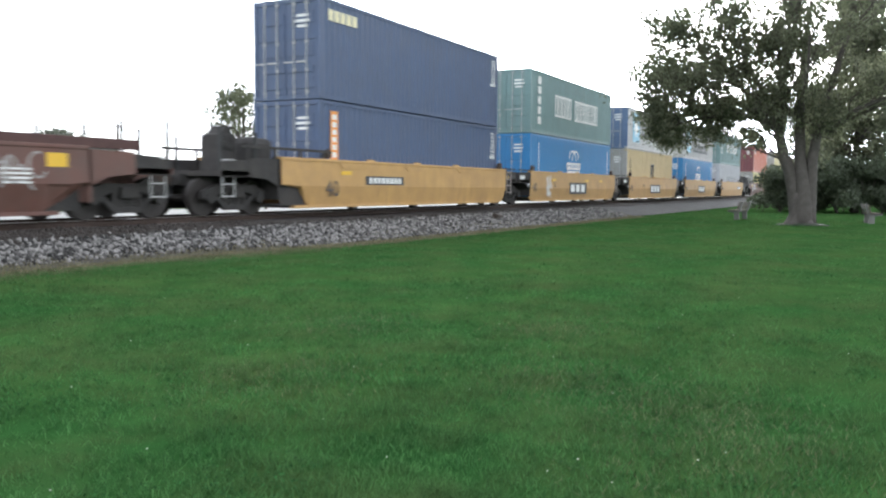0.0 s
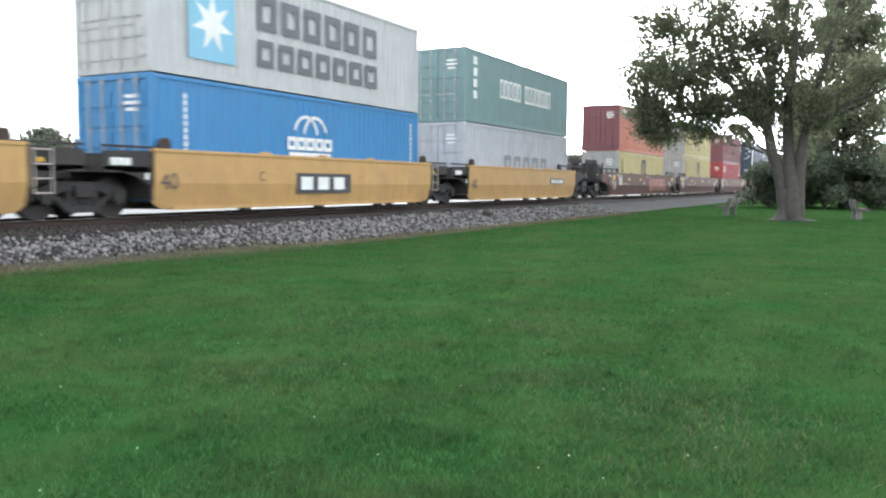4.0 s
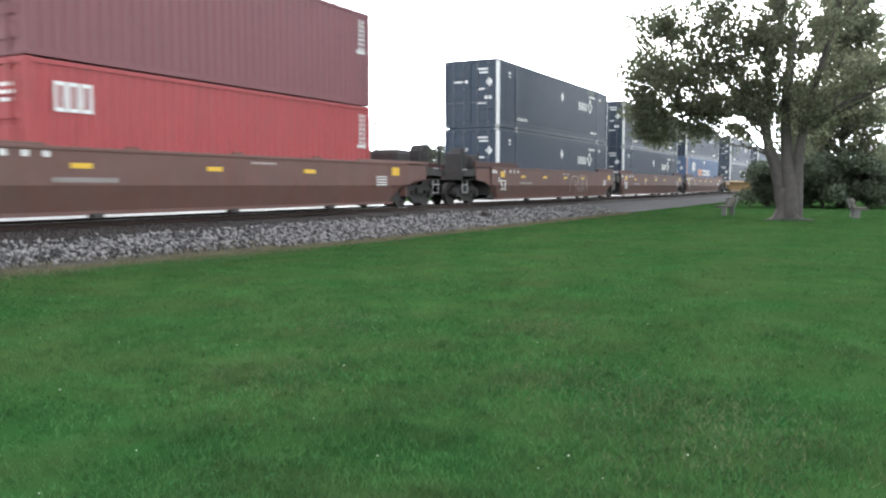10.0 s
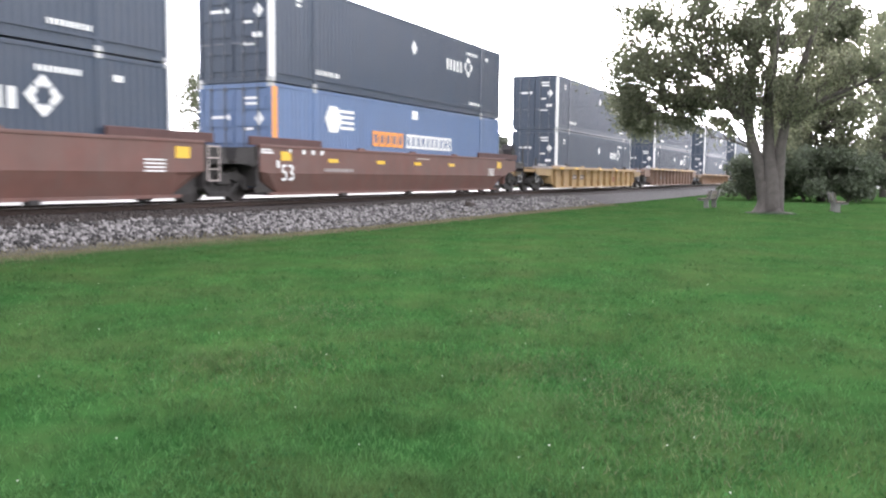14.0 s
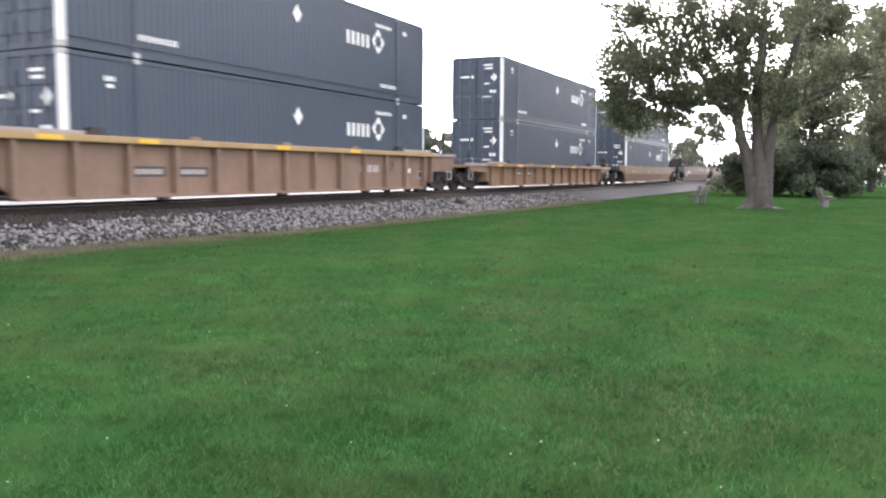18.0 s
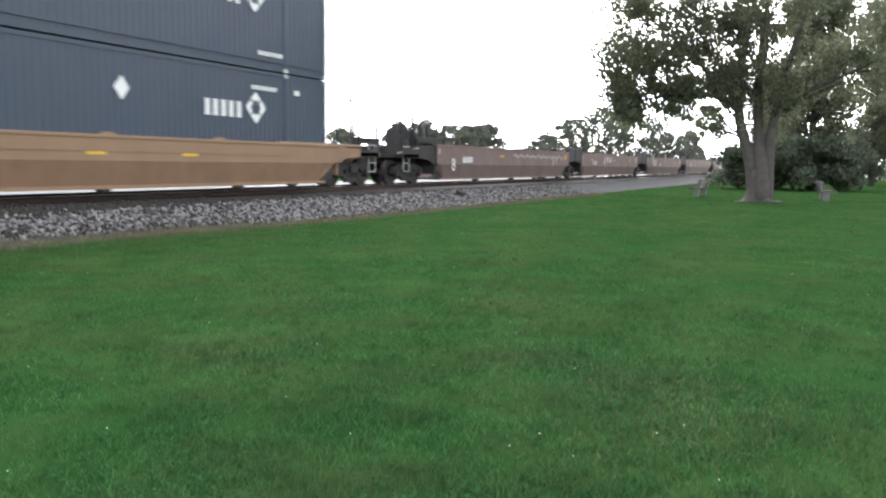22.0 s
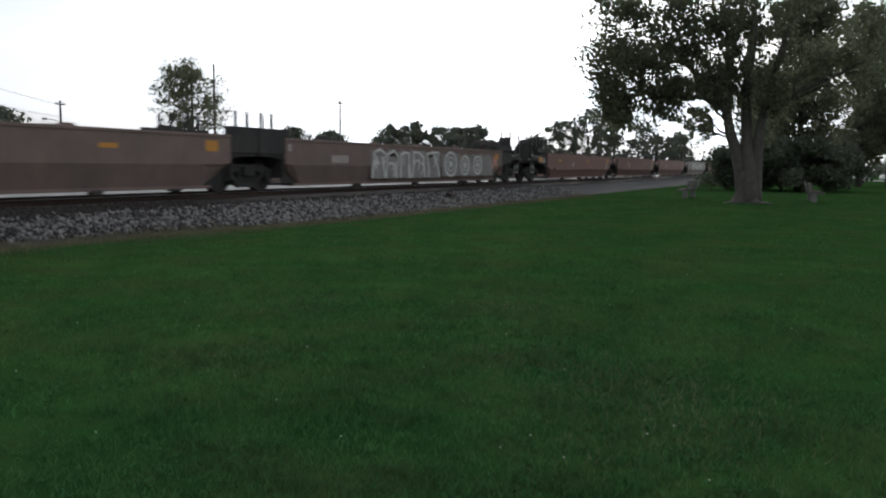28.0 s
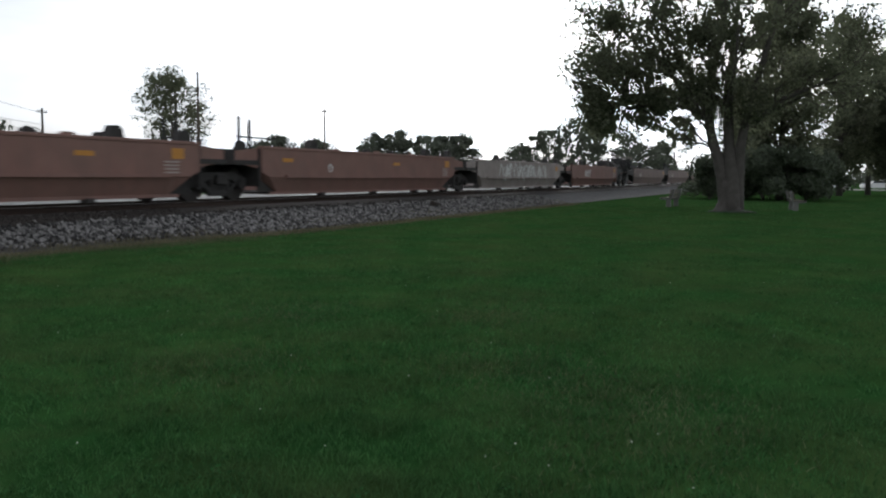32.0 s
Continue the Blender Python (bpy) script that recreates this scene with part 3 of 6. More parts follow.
def scribble(seed, x0, z0, w, h, y, width=0.05, strokes=9):
    """A sprayed tag: restless strokes that swing between the foot and the head of the line, with loops and a tail."""
    rng = random.Random(seed)
    g = Geo()
    knots = []
    for k in range(strokes * 3):
        u = (k + 0.5) / (strokes * 3)
        knots.append((x0 + w * (u + rng.uniform(-0.06, 0.05)), z0 + h * (rng.uniform(0.0, 0.3) if k % 2 else rng.uniform(0.66, 1.0))))
    run = []
    for i in range(1, len(knots) - 2):
        if rng.random() < 0.16:
            ribbon(g, run, width, y)
            run = []
            continue
        p0, p1, p2, p3 = knots[i - 1:i + 3]
        for j in range(7):
            t_ = j / 6
            run.append(tuple(0.5 * (2 * p1[q] + (p2[q] - p0[q]) * t_ + (2 * p0[q] - 5 * p1[q] + 4 * p2[q] - p3[q]) * t_ ** 2 + (3 * p1[q] - p0[q] - 3 * p2[q] + p3[q]) * t_ ** 3) for q in (0, 1)))
    ribbon(g, run, width, y)
    for k in range(max(2, strokes // 2)):
        cx, cz, r, a0 = x0 + w * rng.random(), z0 + h * rng.uniform(0.35, 0.7), h * rng.uniform(0.16, 0.3), rng.uniform(0, 6.28)
        ribbon(g, [(cx + r * math.cos(a0 + 0.45 * j), cz + 1.2 * r * math.sin(a0 + 0.45 * j)) for j in range(11)], width * 0.9, y)
    return g


def throw_up(seed, x0, z0, w, h, n, y, width=0.06):
    """n crooked sprayed shapes, as outlines that cannot be read."""
    rng = random.Random(seed)
    g = Geo()
    edges = [0.0]
    for _ in range(n):
        edges.append(edges[-1] + rng.uniform(0.7, 1.3))
    for k in range(n):
        xa, wide = x0 + w * edges[k] / edges[-1], w * (edges[k + 1] - edges[k]) / edges[-1]
        lean = rng.uniform(-0.18, 0.18)

        def at(u, v):
            return (xa + wide * (0.06 + 0.86 * u + lean * (v - 0.5)), z0 + h * v)

        # a crooked closed bulge with slanting strokes inside it
        hull = [(0.0, 0.03), (rng.uniform(-0.1, 0.15), rng.uniform(0.35, 0.5)), (rng.uniform(-0.05, 0.2), rng.uniform(0.8, 0.95)), (rng.uniform(0.4, 0.6), rng.uniform(0.88, 1.0)), (rng.uniform(0.85, 1.05), rng.uniform(0.7, 0.95)), (rng.uniform(0.8, 1.0), rng.uniform(0.4, 0.6)), (rng.uniform(0.9, 1.08), 0.02)]
        ribbon(g, [at(*q) for q in hull], width, y)
        for _ in range(rng.randrange(2, 5)):
            u, v = rng.uniform(0.1, 0.85), rng.uniform(0.3, 0.9)
            ribbon(g, [at(u, v), at(u + rng.uniform(-0.1, 0.2), v - 0.18), at(u + rng.uniform(-0.1, 0.12), v - rng.uniform(0.28, 0.5))], width * rng.uniform(0.6, 1.1), y)
        if rng.random() < 0.6:
            u, v = rng.uniform(0.3, 0.6), rng.uniform(0.4, 0.75)
            ribbon(g, [at(u + 0.18 * math.cos(0.6 * j), v + 0.1 * math.sin(0.6 * j)) for j in range(7)], width * 0.8, y)
    return g


def sprayed_ground(seed, x0, z0, w, h, y):
    """The rolled-on fill behind sprayed letters, with an uneven bulging edge."""
    rng = random.Random(seed)
    n = max(8, int(w / 0.25))
    top = [(x0 + w * k / n, z0 + h * (0.90 + 0.10 * math.sin(1.9 * k + seed) * rng.uniform(0.4, 1))) for k in range(n + 1)]
    low = [(x0 + w * k / n + 0.08 * math.sin(k), z0 + h * 0.04 * rng.random()) for k in range(n + 1)]
    return Geo().add([(x, y - 0.004, z) for x, z in low] + [(x, y - 0.004, z) for x, z in top], [(k, k + 1, n + 2 + k, n + 1 + k) for k in range(n)])


def wave(x0, z0, w, amp, n, y, width):
    return ribbon(Geo(), [(x0 + w * i / (n * 10), z0 + amp * math.sin(6.2832 * i / 10)) for i in range(n * 10 + 1)], width, y)


def well_car(s0, s1, colour, style, front, back, number="", letter="", tags=(), logo=None, spray=None, group="", car_end=(True, True), number_at=(0.88, 0.52, 0.45), letter_at=None, solid=False, eyes=(), waves=(), pieces_of=(), posts=False, top_z=1.43, plate=0.26):
    """One well unit, from s0 to s1 along the track. front, back: ("joint", platform length) or ("end", platform length)."""
    L = s1 - s0
    M = M_WELL[colour]
    words = {"smooth": "smooth-sided", "ribbed": "ribbed-sided", "ledge": "ledge-sided"}[style]
    c = thing("well_car", (s0, TRACK_Y, RAIL_TOP + DECK), "%s %s steel container well car on the rails" % (COLOUR_WORDS[colour], words), "rail car", group)
    TRAIN.append((c, s0, TRACK_Y, RAIL_TOP + DECK))
    rise = 1.0
    lean = 0.10 if colour in ("yellow", "orange") or style == "ribbed" else 0.20
    fold = min(0.72, top_z - 0.49)
    for side in (-1, 1):
        y = side * SIDE
        g = Geo()
        inn = -side
        top, low = top_z, WELL_LOW
        if style == "ribbed":
            yi = y + inn * 0.19
            curve = [(0.75, low), (0.48, low + 0.14), (0.25, low + 0.30), (0.08, low + 0.46), (0.0, 0.74)]
            g.prism([(L - x, z) for x, z in curve] + [(L, top), (0, top)] + curve[::-1], yi, yi + inn * 0.03)
        else:
            # upright upper plate, lower plate that leans in
            ya, yb = y, y + inn * lean
            fold = min(0.72 if style == "smooth" else 0.62, top_z - 0.49)
            prof = [(ya, top), (ya, fold), (yb, low), (yb + inn * 0.03, low), (ya + inn * 0.03, fold), (ya + inn * 0.03, top)]
            rings = []
            arch = ((0.0, 0.62), (0.85, 0.52), (1.12, 0.14), (1.3, 0.0)) if front[0] == "end" else ((0.0, 0.16), (0.12, 0.06), (0.2, 0.02), (0.3, 0.0))
            for x, cut in ((0.0, 0.62), (0.35, 0.34), (rise, 0.0), (L - rise, 0.0), (L - 0.35, 0.34), (L, 0.62)) if colour != "yellow" else arch + ((L - 0.3, 0.0), (L - 0.12, 0.06), (L, 0.16)):
                rings.append([(x, q, max(z_, low + cut) if z_ < top else z_) for q, z_ in prof])
            g.loft(rings)
        part("side_plate", g, M, c)
        if style != "ribbed":
            for xa in (0.06, L - 0.96):
                part("end_skirt", Geo().box(xa, y + inn * (lean + 0.035), low + 0.05, xa + (1.35 if colour == "yellow" and xa < 1 else 0.9), y + inn * (lean + 0.055), 0.9), M_STEEL, c, "dark inner skirt plate")
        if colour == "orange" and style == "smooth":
            # the leaning lower plate is a tone darker than the plate above
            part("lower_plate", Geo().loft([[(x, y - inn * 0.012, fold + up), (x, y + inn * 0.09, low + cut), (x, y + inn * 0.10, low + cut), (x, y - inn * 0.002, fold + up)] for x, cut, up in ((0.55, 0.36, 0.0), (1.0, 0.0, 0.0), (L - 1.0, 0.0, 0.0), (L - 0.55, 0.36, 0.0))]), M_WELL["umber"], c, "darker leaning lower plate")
            part("side_panel", Geo().prism([(1.6, top - 0.14), (2.0, top - 0.30), (L - 2.0, top - 0.30), (L - 1.6, top - 0.14)], y - inn * 0.015, y - inn * 0.001), M, c)
        g = Geo()
        g.bevelled(-0.02, y - 0.02 * inn, top_z - 0.02, L + 0.02, y + inn * 0.16, top_z + 0.06, 0.015) if style != "ribbed" else g.bevelled(-0.15, y - 0.03 * inn, top_z - 0.12, L + 0.15, y + inn * 0.22, top_z + 0.03, 0.02)
        part("top_chord", g, M if style != "ribbed" or top_z < 1.15 else M_WELL["ochre"], c)
        g = Geo()
        g.box(0.6, y + inn * (lean - 0.04), WELL_LOW - 0.03, L - 0.6, y + inn * (lean + 0.18), WELL_LOW + 0.05)
        part("bottom_chord", g, M, c)
        if style == "ribbed":
            n = 13
            for k in range(n):
                x = 0.55 + (L - 1.1) * k / (n - 1)
                g = Geo().bevelled(x - 0.06, y + 0.02 * inn, WELL_LOW + 0.02, x + 0.06, y + inn * 0.19, top_z - 0.12, 0.01)
                part("rib", g, M, c)
        if style == "ledge":
            g = Geo().box(1.1, y - inn * 0.09, 0.60, L - 1.1, y + inn * 0.02, 0.68)
            part("ledge", g, M, c)
        # brackets along the top chord
        for k in range(3):
            x = L * (0.3 + 0.2 * k)
            part("container_guide", Geo().prism([(x - 0.22, top_z + 0.04), (x + 0.22, top_z + 0.04), (x + 0.13, top_z + 0.12), (x - 0.13, top_z + 0.12)], y + inn * 0.02, y + inn * 0.12), M, c)
    # floor beams
    g = Geo()
    for k in range(9):
        x = 0.7 + (L - 1.4) * k / 8
        part("floor_beam", Geo().box(x - 0.15, -SIDE + 0.2, WELL_LOW - 0.02, x + 0.15, SIDE - 0.2, WELL_LOW + 0.05), M_STEEL, c)
    part("centre_sill", Geo().box(0.5, -0.3, WELL_LOW - 0.026, L - 0.5, 0.3, WELL_LOW + 0.04), M_STEEL, c)
    for k in range(3):
        x = L * (0.25 + 0.25 * k)
        part("drain_pipe", Geo().box(x - 0.18, -SIDE + 0.12, WELL_LOW - 0.10, x + 0.1, -SIDE + 0.3, WELL_LOW), M_STEEL, c)
    # ends
    for end, (kind, reach), x0, d in (("front", front, 0.0, -1), ("back", back, L, 1)):
        Me = M_STEEL if d < 0 and style != "ribbed" else M
        Mp = Me if kind == "end" or style == "ribbed" else M_STEEL
        g = Geo()
        g.box(x0, -SIDE + 0.05, 0.95, x0 + d * reach * 0.86, SIDE - 0.05, 1.08)
        g.box(x0, -0.35, 0.72, x0 + d * reach * 0.96, 0.35, 1.0)
        g.box(x0 + d * 0.02, -SIDE + 0.04, 0.35, x0 + d * 0.09, SIDE - 0.04, top_z - 0.02)
        part("end_platform", g, Mp if colour != "yellow" else M_STEEL, c, "grimy steel end platform")
        for side in (-1, 1):
            y = side * (SIDE - 0.02)
            if style == "ribbed":
                yr = y - 0.06 * side
                lift = 0.74
                g = Geo().prism([(x0, lift), (x0, top_z), (x0 + d * reach * 0.86, top_z), (x0 + d * reach * 0.86, lift + 0.22), (x0 + d * reach * 0.74, lift + 0.06)], yr, yr - 0.03 * side)
                part("end_panel", g, M, c)
                g = Geo().bevelled(min(x0, x0 + d * reach * 0.88), min(y, y - 0.2 * side), top_z - 0.10, max(x0, x0 + d * reach * 0.88), max(y, y - 0.2 * side), top_z + 0.01, 0.015)
                part("end_chord", g, M_WELL["pale"], c, "chalky pale end of the top chord")
                xa, xb = x0 - d * 2.2, x0 - d * 0.1
                part("corner_plate", Geo().bevelled(min(xa, xb), min(y, y - 0.10 * side), top_z + 0.03, max(xa, xb), max(y, y - 0.10 * side), top_z + 0.11, 0.015), M_WELL["pale"], c)
                xk = x0 - d * 2.5
                part("container_pedestal", Geo().prism([(xk - 0.24, top_z + 0.02), (xk + 0.24, top_z + 0.02), (xk + 0.14, top_z + 0.2), (xk - 0.14, top_z + 0.2)], y - 0.02 * side, y - 0.16 * side), M_STEEL, c)
                for k in range(4):
                    xr = x0 + d * reach * (0.08 + 0.13 * k)
                    part("walkway_bar", Geo().box(xr - 0.05, y - 0.3 * side, 1.09, xr + 0.05, -y + 0.3 * side, 1.14), M_STEEL, c) if side < 0 else None
                continue
            if colour == "yellow" and kind == "joint":
                q = [(x0, 0.62), (x0, top_z), (x0 + d * reach * 0.85, top_z - 0.03), (x0 + d * reach * 0.85, 1.0), (x0 + d * reach * 0.6, 0.98), (x0 + d * reach * 0.34, 0.88), (x0 + d * 0.2, 0.72)]
                panel = part("end_panel", Geo().prism(q, y - 0.03 * side, y - 0.08 * side), M_STEEL, c, "dark end panel arched over the truck")
                if d < 0 and side < 0:
                    parts("marking", bars(Geo(), x0 - 1.15, 1.10, 0.55, 0.16, 4, y + 0.03, 0.12), M_WHITE, panel)
                    part("marking", flat(Geo(), x0 - 0.22, 0.80, 0.09, 0.14, y + 0.03), M_WHITE, panel)
                elif side < 0:
                    part("reflector", flat(Geo(), x0 + 0.25, 1.12, 0.12, 0.09, y + 0.03), M_YELTAG, panel)
                xa, xb = x0 - d * 0.40, x0 + d * reach * 0.85
                part("corner_rail", Geo().box(xa, y - 0.12 * side, top_z + 0.05, xb, y - 0.05 * side, top_z + 0.10), M_STEEL, c)
                part("guide_roller", Geo().disc(xa, y - 0.03 * side, y - 0.15 * side, top_z + 0.16, 0.15, 14), M_RAIL, c, "rust-brown guide roller")
                continue
            if kind == "end":
                mid = x0 + d * reach * 0.46
                g = Geo().prism([(x0, 0.66), (x0, top_z), (mid, top_z - 0.02), (mid, 0.94), (x0 + d * reach * 0.2, 0.88)], y - 0.02 * side, y - 0.07 * side)
                part("end_panel", g, M_STEEL if colour in ("dark", "red", "pale", "yellow") else M, c)
                tip = x0 + d * reach * 0.84
                g = Geo().prism([(mid, 0.94), (mid, top_z - 0.06), (x0 + d * reach * 0.6, top_z - 0.08), (tip, 1.28), (tip, 0.92)], y - 0.03 * side, y - 0.08 * side)
                panel = part("end_panel", g, M_STEEL, c, "dark outer end panel")
                if style == "ledge" and d < 0 and side < 0:
                    part("reflector", flat(Geo(), -1.40, 1.00, 0.62, 0.27, y + 0.02), M_ORANGETAG, panel, "dull orange warning panel")
                    part("marking", flat(Geo(), -0.58, 0.98, 0.13, 0.22, y + 0.02), M_WHITE, panel)
            else:
                g = Geo().prism([(x0, 0.85), (x0, top_z), (x0 + d * reach * 0.8, top_z - 0.1), (x0 + d * reach * 0.8, 1.0)], y - 0.06 * side, y - 0.11 * side)
                part("end_panel", g, M if style == "ledge" else M_STEEL, c, "end panel over the truck")
            if style == "smooth" and colour == "yellow" and d < 0:
                for k in range(3):
                    x = L * (0.24 + 0.26 * k)
                    part("gusset", Geo().prism([(x - 1.0, top_z - 0.02), (x - 0.72, top_z - 0.19), (x + 0.72, top_z - 0.19), (x + 1.0, top_z - 0.02)], side * SIDE, side * (SIDE + 0.018)), M, c)
            if style == "ledge":
                for back_by in (0.5, 2.7) if d > 0 else (2.7,):
                    xk = x0 - d * back_by
                    part("stacking_block", Geo().prism([(xk - 0.26, top_z + 0.03), (xk + 0.26, top_z + 0.03), (xk + 0.2, top_z + 0.26), (xk + 0.08, top_z + 0.34), (xk - 0.12, top_z + 0.32)], y - 0.02 * side, y - 0.22 * side), M_STEEL, c)
                if posts and d < 0:
                    for f, hz in ((0.25, 0.78), (0.62, 0.84)):
                        xq = x0 + d * reach * f
                        part("marker_post", Geo().box(xq - 0.035, y - 0.12 * side, 1.0, xq + 0.035, y - 0.19 * side, top_z + hz), M_BLACK, c)
                    part("hand_rail", Geo().box(x0 - d * 0.9, y - 0.13 * side, top_z + 0.26, x0 + d * reach * 0.7, y - 0.18 * side, top_z + 0.31), M_BLACK, c)
                continue
            if colour == "dark" and kind == "joint":
                xa, xb = x0 - d * 0.15, x0 + d * reach * 0.97
                part("end_rail", Geo().bevelled(min(xa, xb), min(y, y - 0.08 * side), 1.02, max(xa, xb), max(y, y - 0.08 * side), top_z + 0.30, 0.02), M_STEEL, c, "solid raised end panel")
                for f in (0.35, 0.75):
                    xq = x0 + d * reach * f
                    part("marker_post", Geo().box(xq - 0.035, y - 0.12 * side, top_z, xq + 0.035, y - 0.19 * side, top_z + 0.72), M_BLACK, c)
                xk = x0 - d * 2.1
                part("stacking_block", Geo().prism([(xk - 0.32, top_z + 0.03), (xk + 0.32, top_z + 0.03), (xk + 0.28, top_z + 0.18), (xk - 0.24, top_z + 0.20)], y - 0.02 * side, y - 0.22 * side), M_STEEL, c)
                continue
            if solid:
                xa, xb = x0 - d * 2.9, x0 + d * reach * (0.5 if kind == "end" else 0.35)
                part("corner_plate", Geo().bevelled(min(xa, xb), min(y, y - 0.08 * side), top_z + 0.02, max(xa, xb), max(y, y - 0.08 * side), top_z + plate, 0.02), M_RUSTDARK if plate > 0.2 else M, c)
                continue
            # raised rail with posts round the well's corner
            if style != "ribbed":
                g = Geo()
                xa, xb = x0 - d * (2.2 if style == "smooth" else 1.0), x0 + d * reach * (0.55 if kind == "end" else 0.3)
                g.box(xa, y - 0.12 * side, top_z + 0.24, xb, y - 0.05 * side, top_z + 0.31)
                for k in range(4):
                    x = xa + (xb - xa) * (k + 0.2) / 3.4
                    g.box(x - 0.05, y - 0.11 * side, top_z - 0.05, x + 0.05, y - 0.06 * side, top_z + 0.27)
                part("corner_rail", g, M_STEEL, c, "dark steel corner rail")
                part("stacking_cone", Geo().disc(xa, y - 0.05 * side, y - 0.16 * side, top_z + 0.22, 0.13, 12), M_RAIL, c)
        if kind == "end":
            # coupler, brake stand, hand wheel, ladder, upright rails
            g = Geo()
            g.bevelled(min(x0 + d * reach * 0.7, x0 + d * (reach + 0.25)), -0.12, 0.72, max(x0 + d * reach * 0.7, x0 + d * (reach + 0.25)), 0.12, 0.95, 0.02)
            g.bevelled(min(x0 + d * (reach + 0.12), x0 + d * (reach + 0.42)), -0.2, 0.66, max(x0 + d * (reach + 0.12), x0 + d * (reach + 0.42)), 0.2, 1.0, 0.05)
            part("coupler", g, M_RAIL, c, "rusty knuckle coupler")
            g = Geo()
            hose = [(x0 + d * (reach + 0.1), -0.35, 0.80), (x0 + d * (reach + 0.2), -0.36, 0.45), (x0 + d * (reach + 0.5), -0.3, 0.36), (x0 + d * (reach + 0.62), -0.2, 0.45)]
            g.tube(hose, 0.03, 8)
            part("air_hose", g, M_BLACK, c)
            for side in (-1, 1):
                y = side * (SIDE - 0.12)
                g = Geo()
                xe = x0 + d * reach * 0.80
                for dx in (0, 0.42):
                    g.tube([(xe - d * dx, y, 0.42), (xe - d * dx, y, 1.36)], 0.018, 6)
                for z_ in (0.45, 0.75, 1.05, 1.34):
                    g.tube([(xe, y, z_), (xe - d * 0.42, y, z_)], 0.018, 6)
                part("ladder", g, M_GALV, c, "pale steel ladder rungs")
                g = Geo()
                for xq, hz in ((x0 + d * reach * 0.83, 2.15), (x0 + d * reach * 0.35, 2.05)) if style != "ribbed" else ((x0 + d * reach * 0.80, 1.62),):
                    g.box(xq - 0.035, y - 0.035, 1.0, xq + 0.035, y + 0.035, hz)
                parts("marker_post", g, M_BLACK, c)
            if style != "ribbed" and ((d < 0 and car_end[0]) or (d > 0 and car_end[1])):
                xs_ = x0 + d * reach * 0.62
                g = Geo()
                g.bevelled(xs_ - 0.26, -1.15, 1.05, xs_ + 0.26, -0.45, 2.0, 0.04)
                g.prism([(xs_ - 0.2, 1.95), (xs_ + 0.2, 1.95), (xs_ + 0.12, 2.2), (xs_ - 0.05, 2.2)], -1.1, -0.6)
                part("brake_stand", g, M_STEEL, c)
                g = Geo()
                n = 16
                rim = [(xs_ + 0.28 * math.cos(6.2832 * k / n), -1.2, 1.9 + 0.28 * math.sin(6.2832 * k / n)) for k in range(n + 1)]
                g.tube(rim, 0.018, 6)
                for k in range(0, n, 4):
                    g.tube([(xs_, -1.2, 1.9), rim[k]], 0.012, 5)
                part("hand_brake_wheel", g, M_STEEL, c)
                g = Geo().bevelled(xs_ - d * 1.35 - 0.5, -1.05, 1.08, xs_ - d * 1.35 + 0.5, 0.1, 1.98, 0.16)
                part("air_tank", g, M_STEEL, c)
                if colour in ("dark", "red", "pale"):
                    for fx, hz, cap in ((0.92, 2.30, 1), (0.52, 2.45, 1), (0.34, 2.25, 0), (0.14, 2.40, 1)):
                        xq = x0 + d * reach * fx
                        post = part("marker_post", Geo().box(xq - 0.045, -1.32, 1.05, xq + 0.045, -1.24, hz), M_BLACK, c)
                        if cap:
                            part("post_cap", Geo().box(xq - 0.05, -1.33, hz - 0.16, xq + 0.05, -1.23, hz + 0.01), M_FADED, post, "pale worn post top")
                    for fx in (0.78, 0.40):
                        xq = x0 + d * reach * fx
                        part("grab_iron", Geo().tube([(xq + 0.24 * math.cos(3.1416 * j / 10), -1.30, 2.05 + 0.3 * math.sin(3.1416 * j / 10)) for j in range(11)] + [(xq - 0.24, -1.30, 1.1)], 0.02, 6), M_BLACK, c)
                    for fx, z_, w_, h_ in ((0.70, 1.08, 0.34, 0.5), (0.10, 1.08, 0.5, 0.62), (0.88, 1.06, 0.22, 0.7)):
                        xq = x0 + d * reach * fx
                        part("valve_box", Geo().bevelled(xq - w_ / 2, -1.36, z_, xq + w_ / 2, -1.16, z_ + h_, 0.03), M_STEEL, c)
                    part("air_pipe", Geo().tube([(x0 + d * 0.1, -1.42, 1.22), (x0 + d * reach * 0.5, -1.44, 1.30), (x0 + d * reach * 0.95, -1.40, 1.10)], 0.022, 6), M_FADED, c, "pale air pipe along the end")
                    xa, xb = x0 - d * 0.6, x0 + d * reach * 0.5
                    for side in (-1, 1):
                        part("deck_guard", Geo().bevelled(min(xa, xb), side * (SIDE - 0.09) - 0.03, top_z + 0.06, max(xa, xb), side * (SIDE - 0.09) + 0.03, top_z + 0.30, 0.015), M_STEEL, c)
            truck(c, x0 + d * reach * 0.5)
        elif d > 0:
            truck(c, x0 + reach)
            if colour in ("brown", "yellow"):
                g = Geo()
                for dx in (0.12, 0.52):
                    g.tube([(x0 + dx, -SIDE - 0.01, 0.50), (x0 + dx, -SIDE - 0.01, 1.40)], 0.018, 6)
                for z_ in (0.52, 0.80, 1.08, 1.36):
                    g.tube([(x0 + 0.12, -SIDE - 0.01, z_), (x0 + 0.52, -SIDE - 0.01, z_)], 0.018, 6)
                part("ladder", g, M_FADED, c, "worn pale ladder beside the truck")
            g = Geo().box(x0 + reach * 0.5, -0.4, 0.82, x0 + reach * 1.5, 0.4, 1.02)
            part("articulation", g, M_STEEL, c)
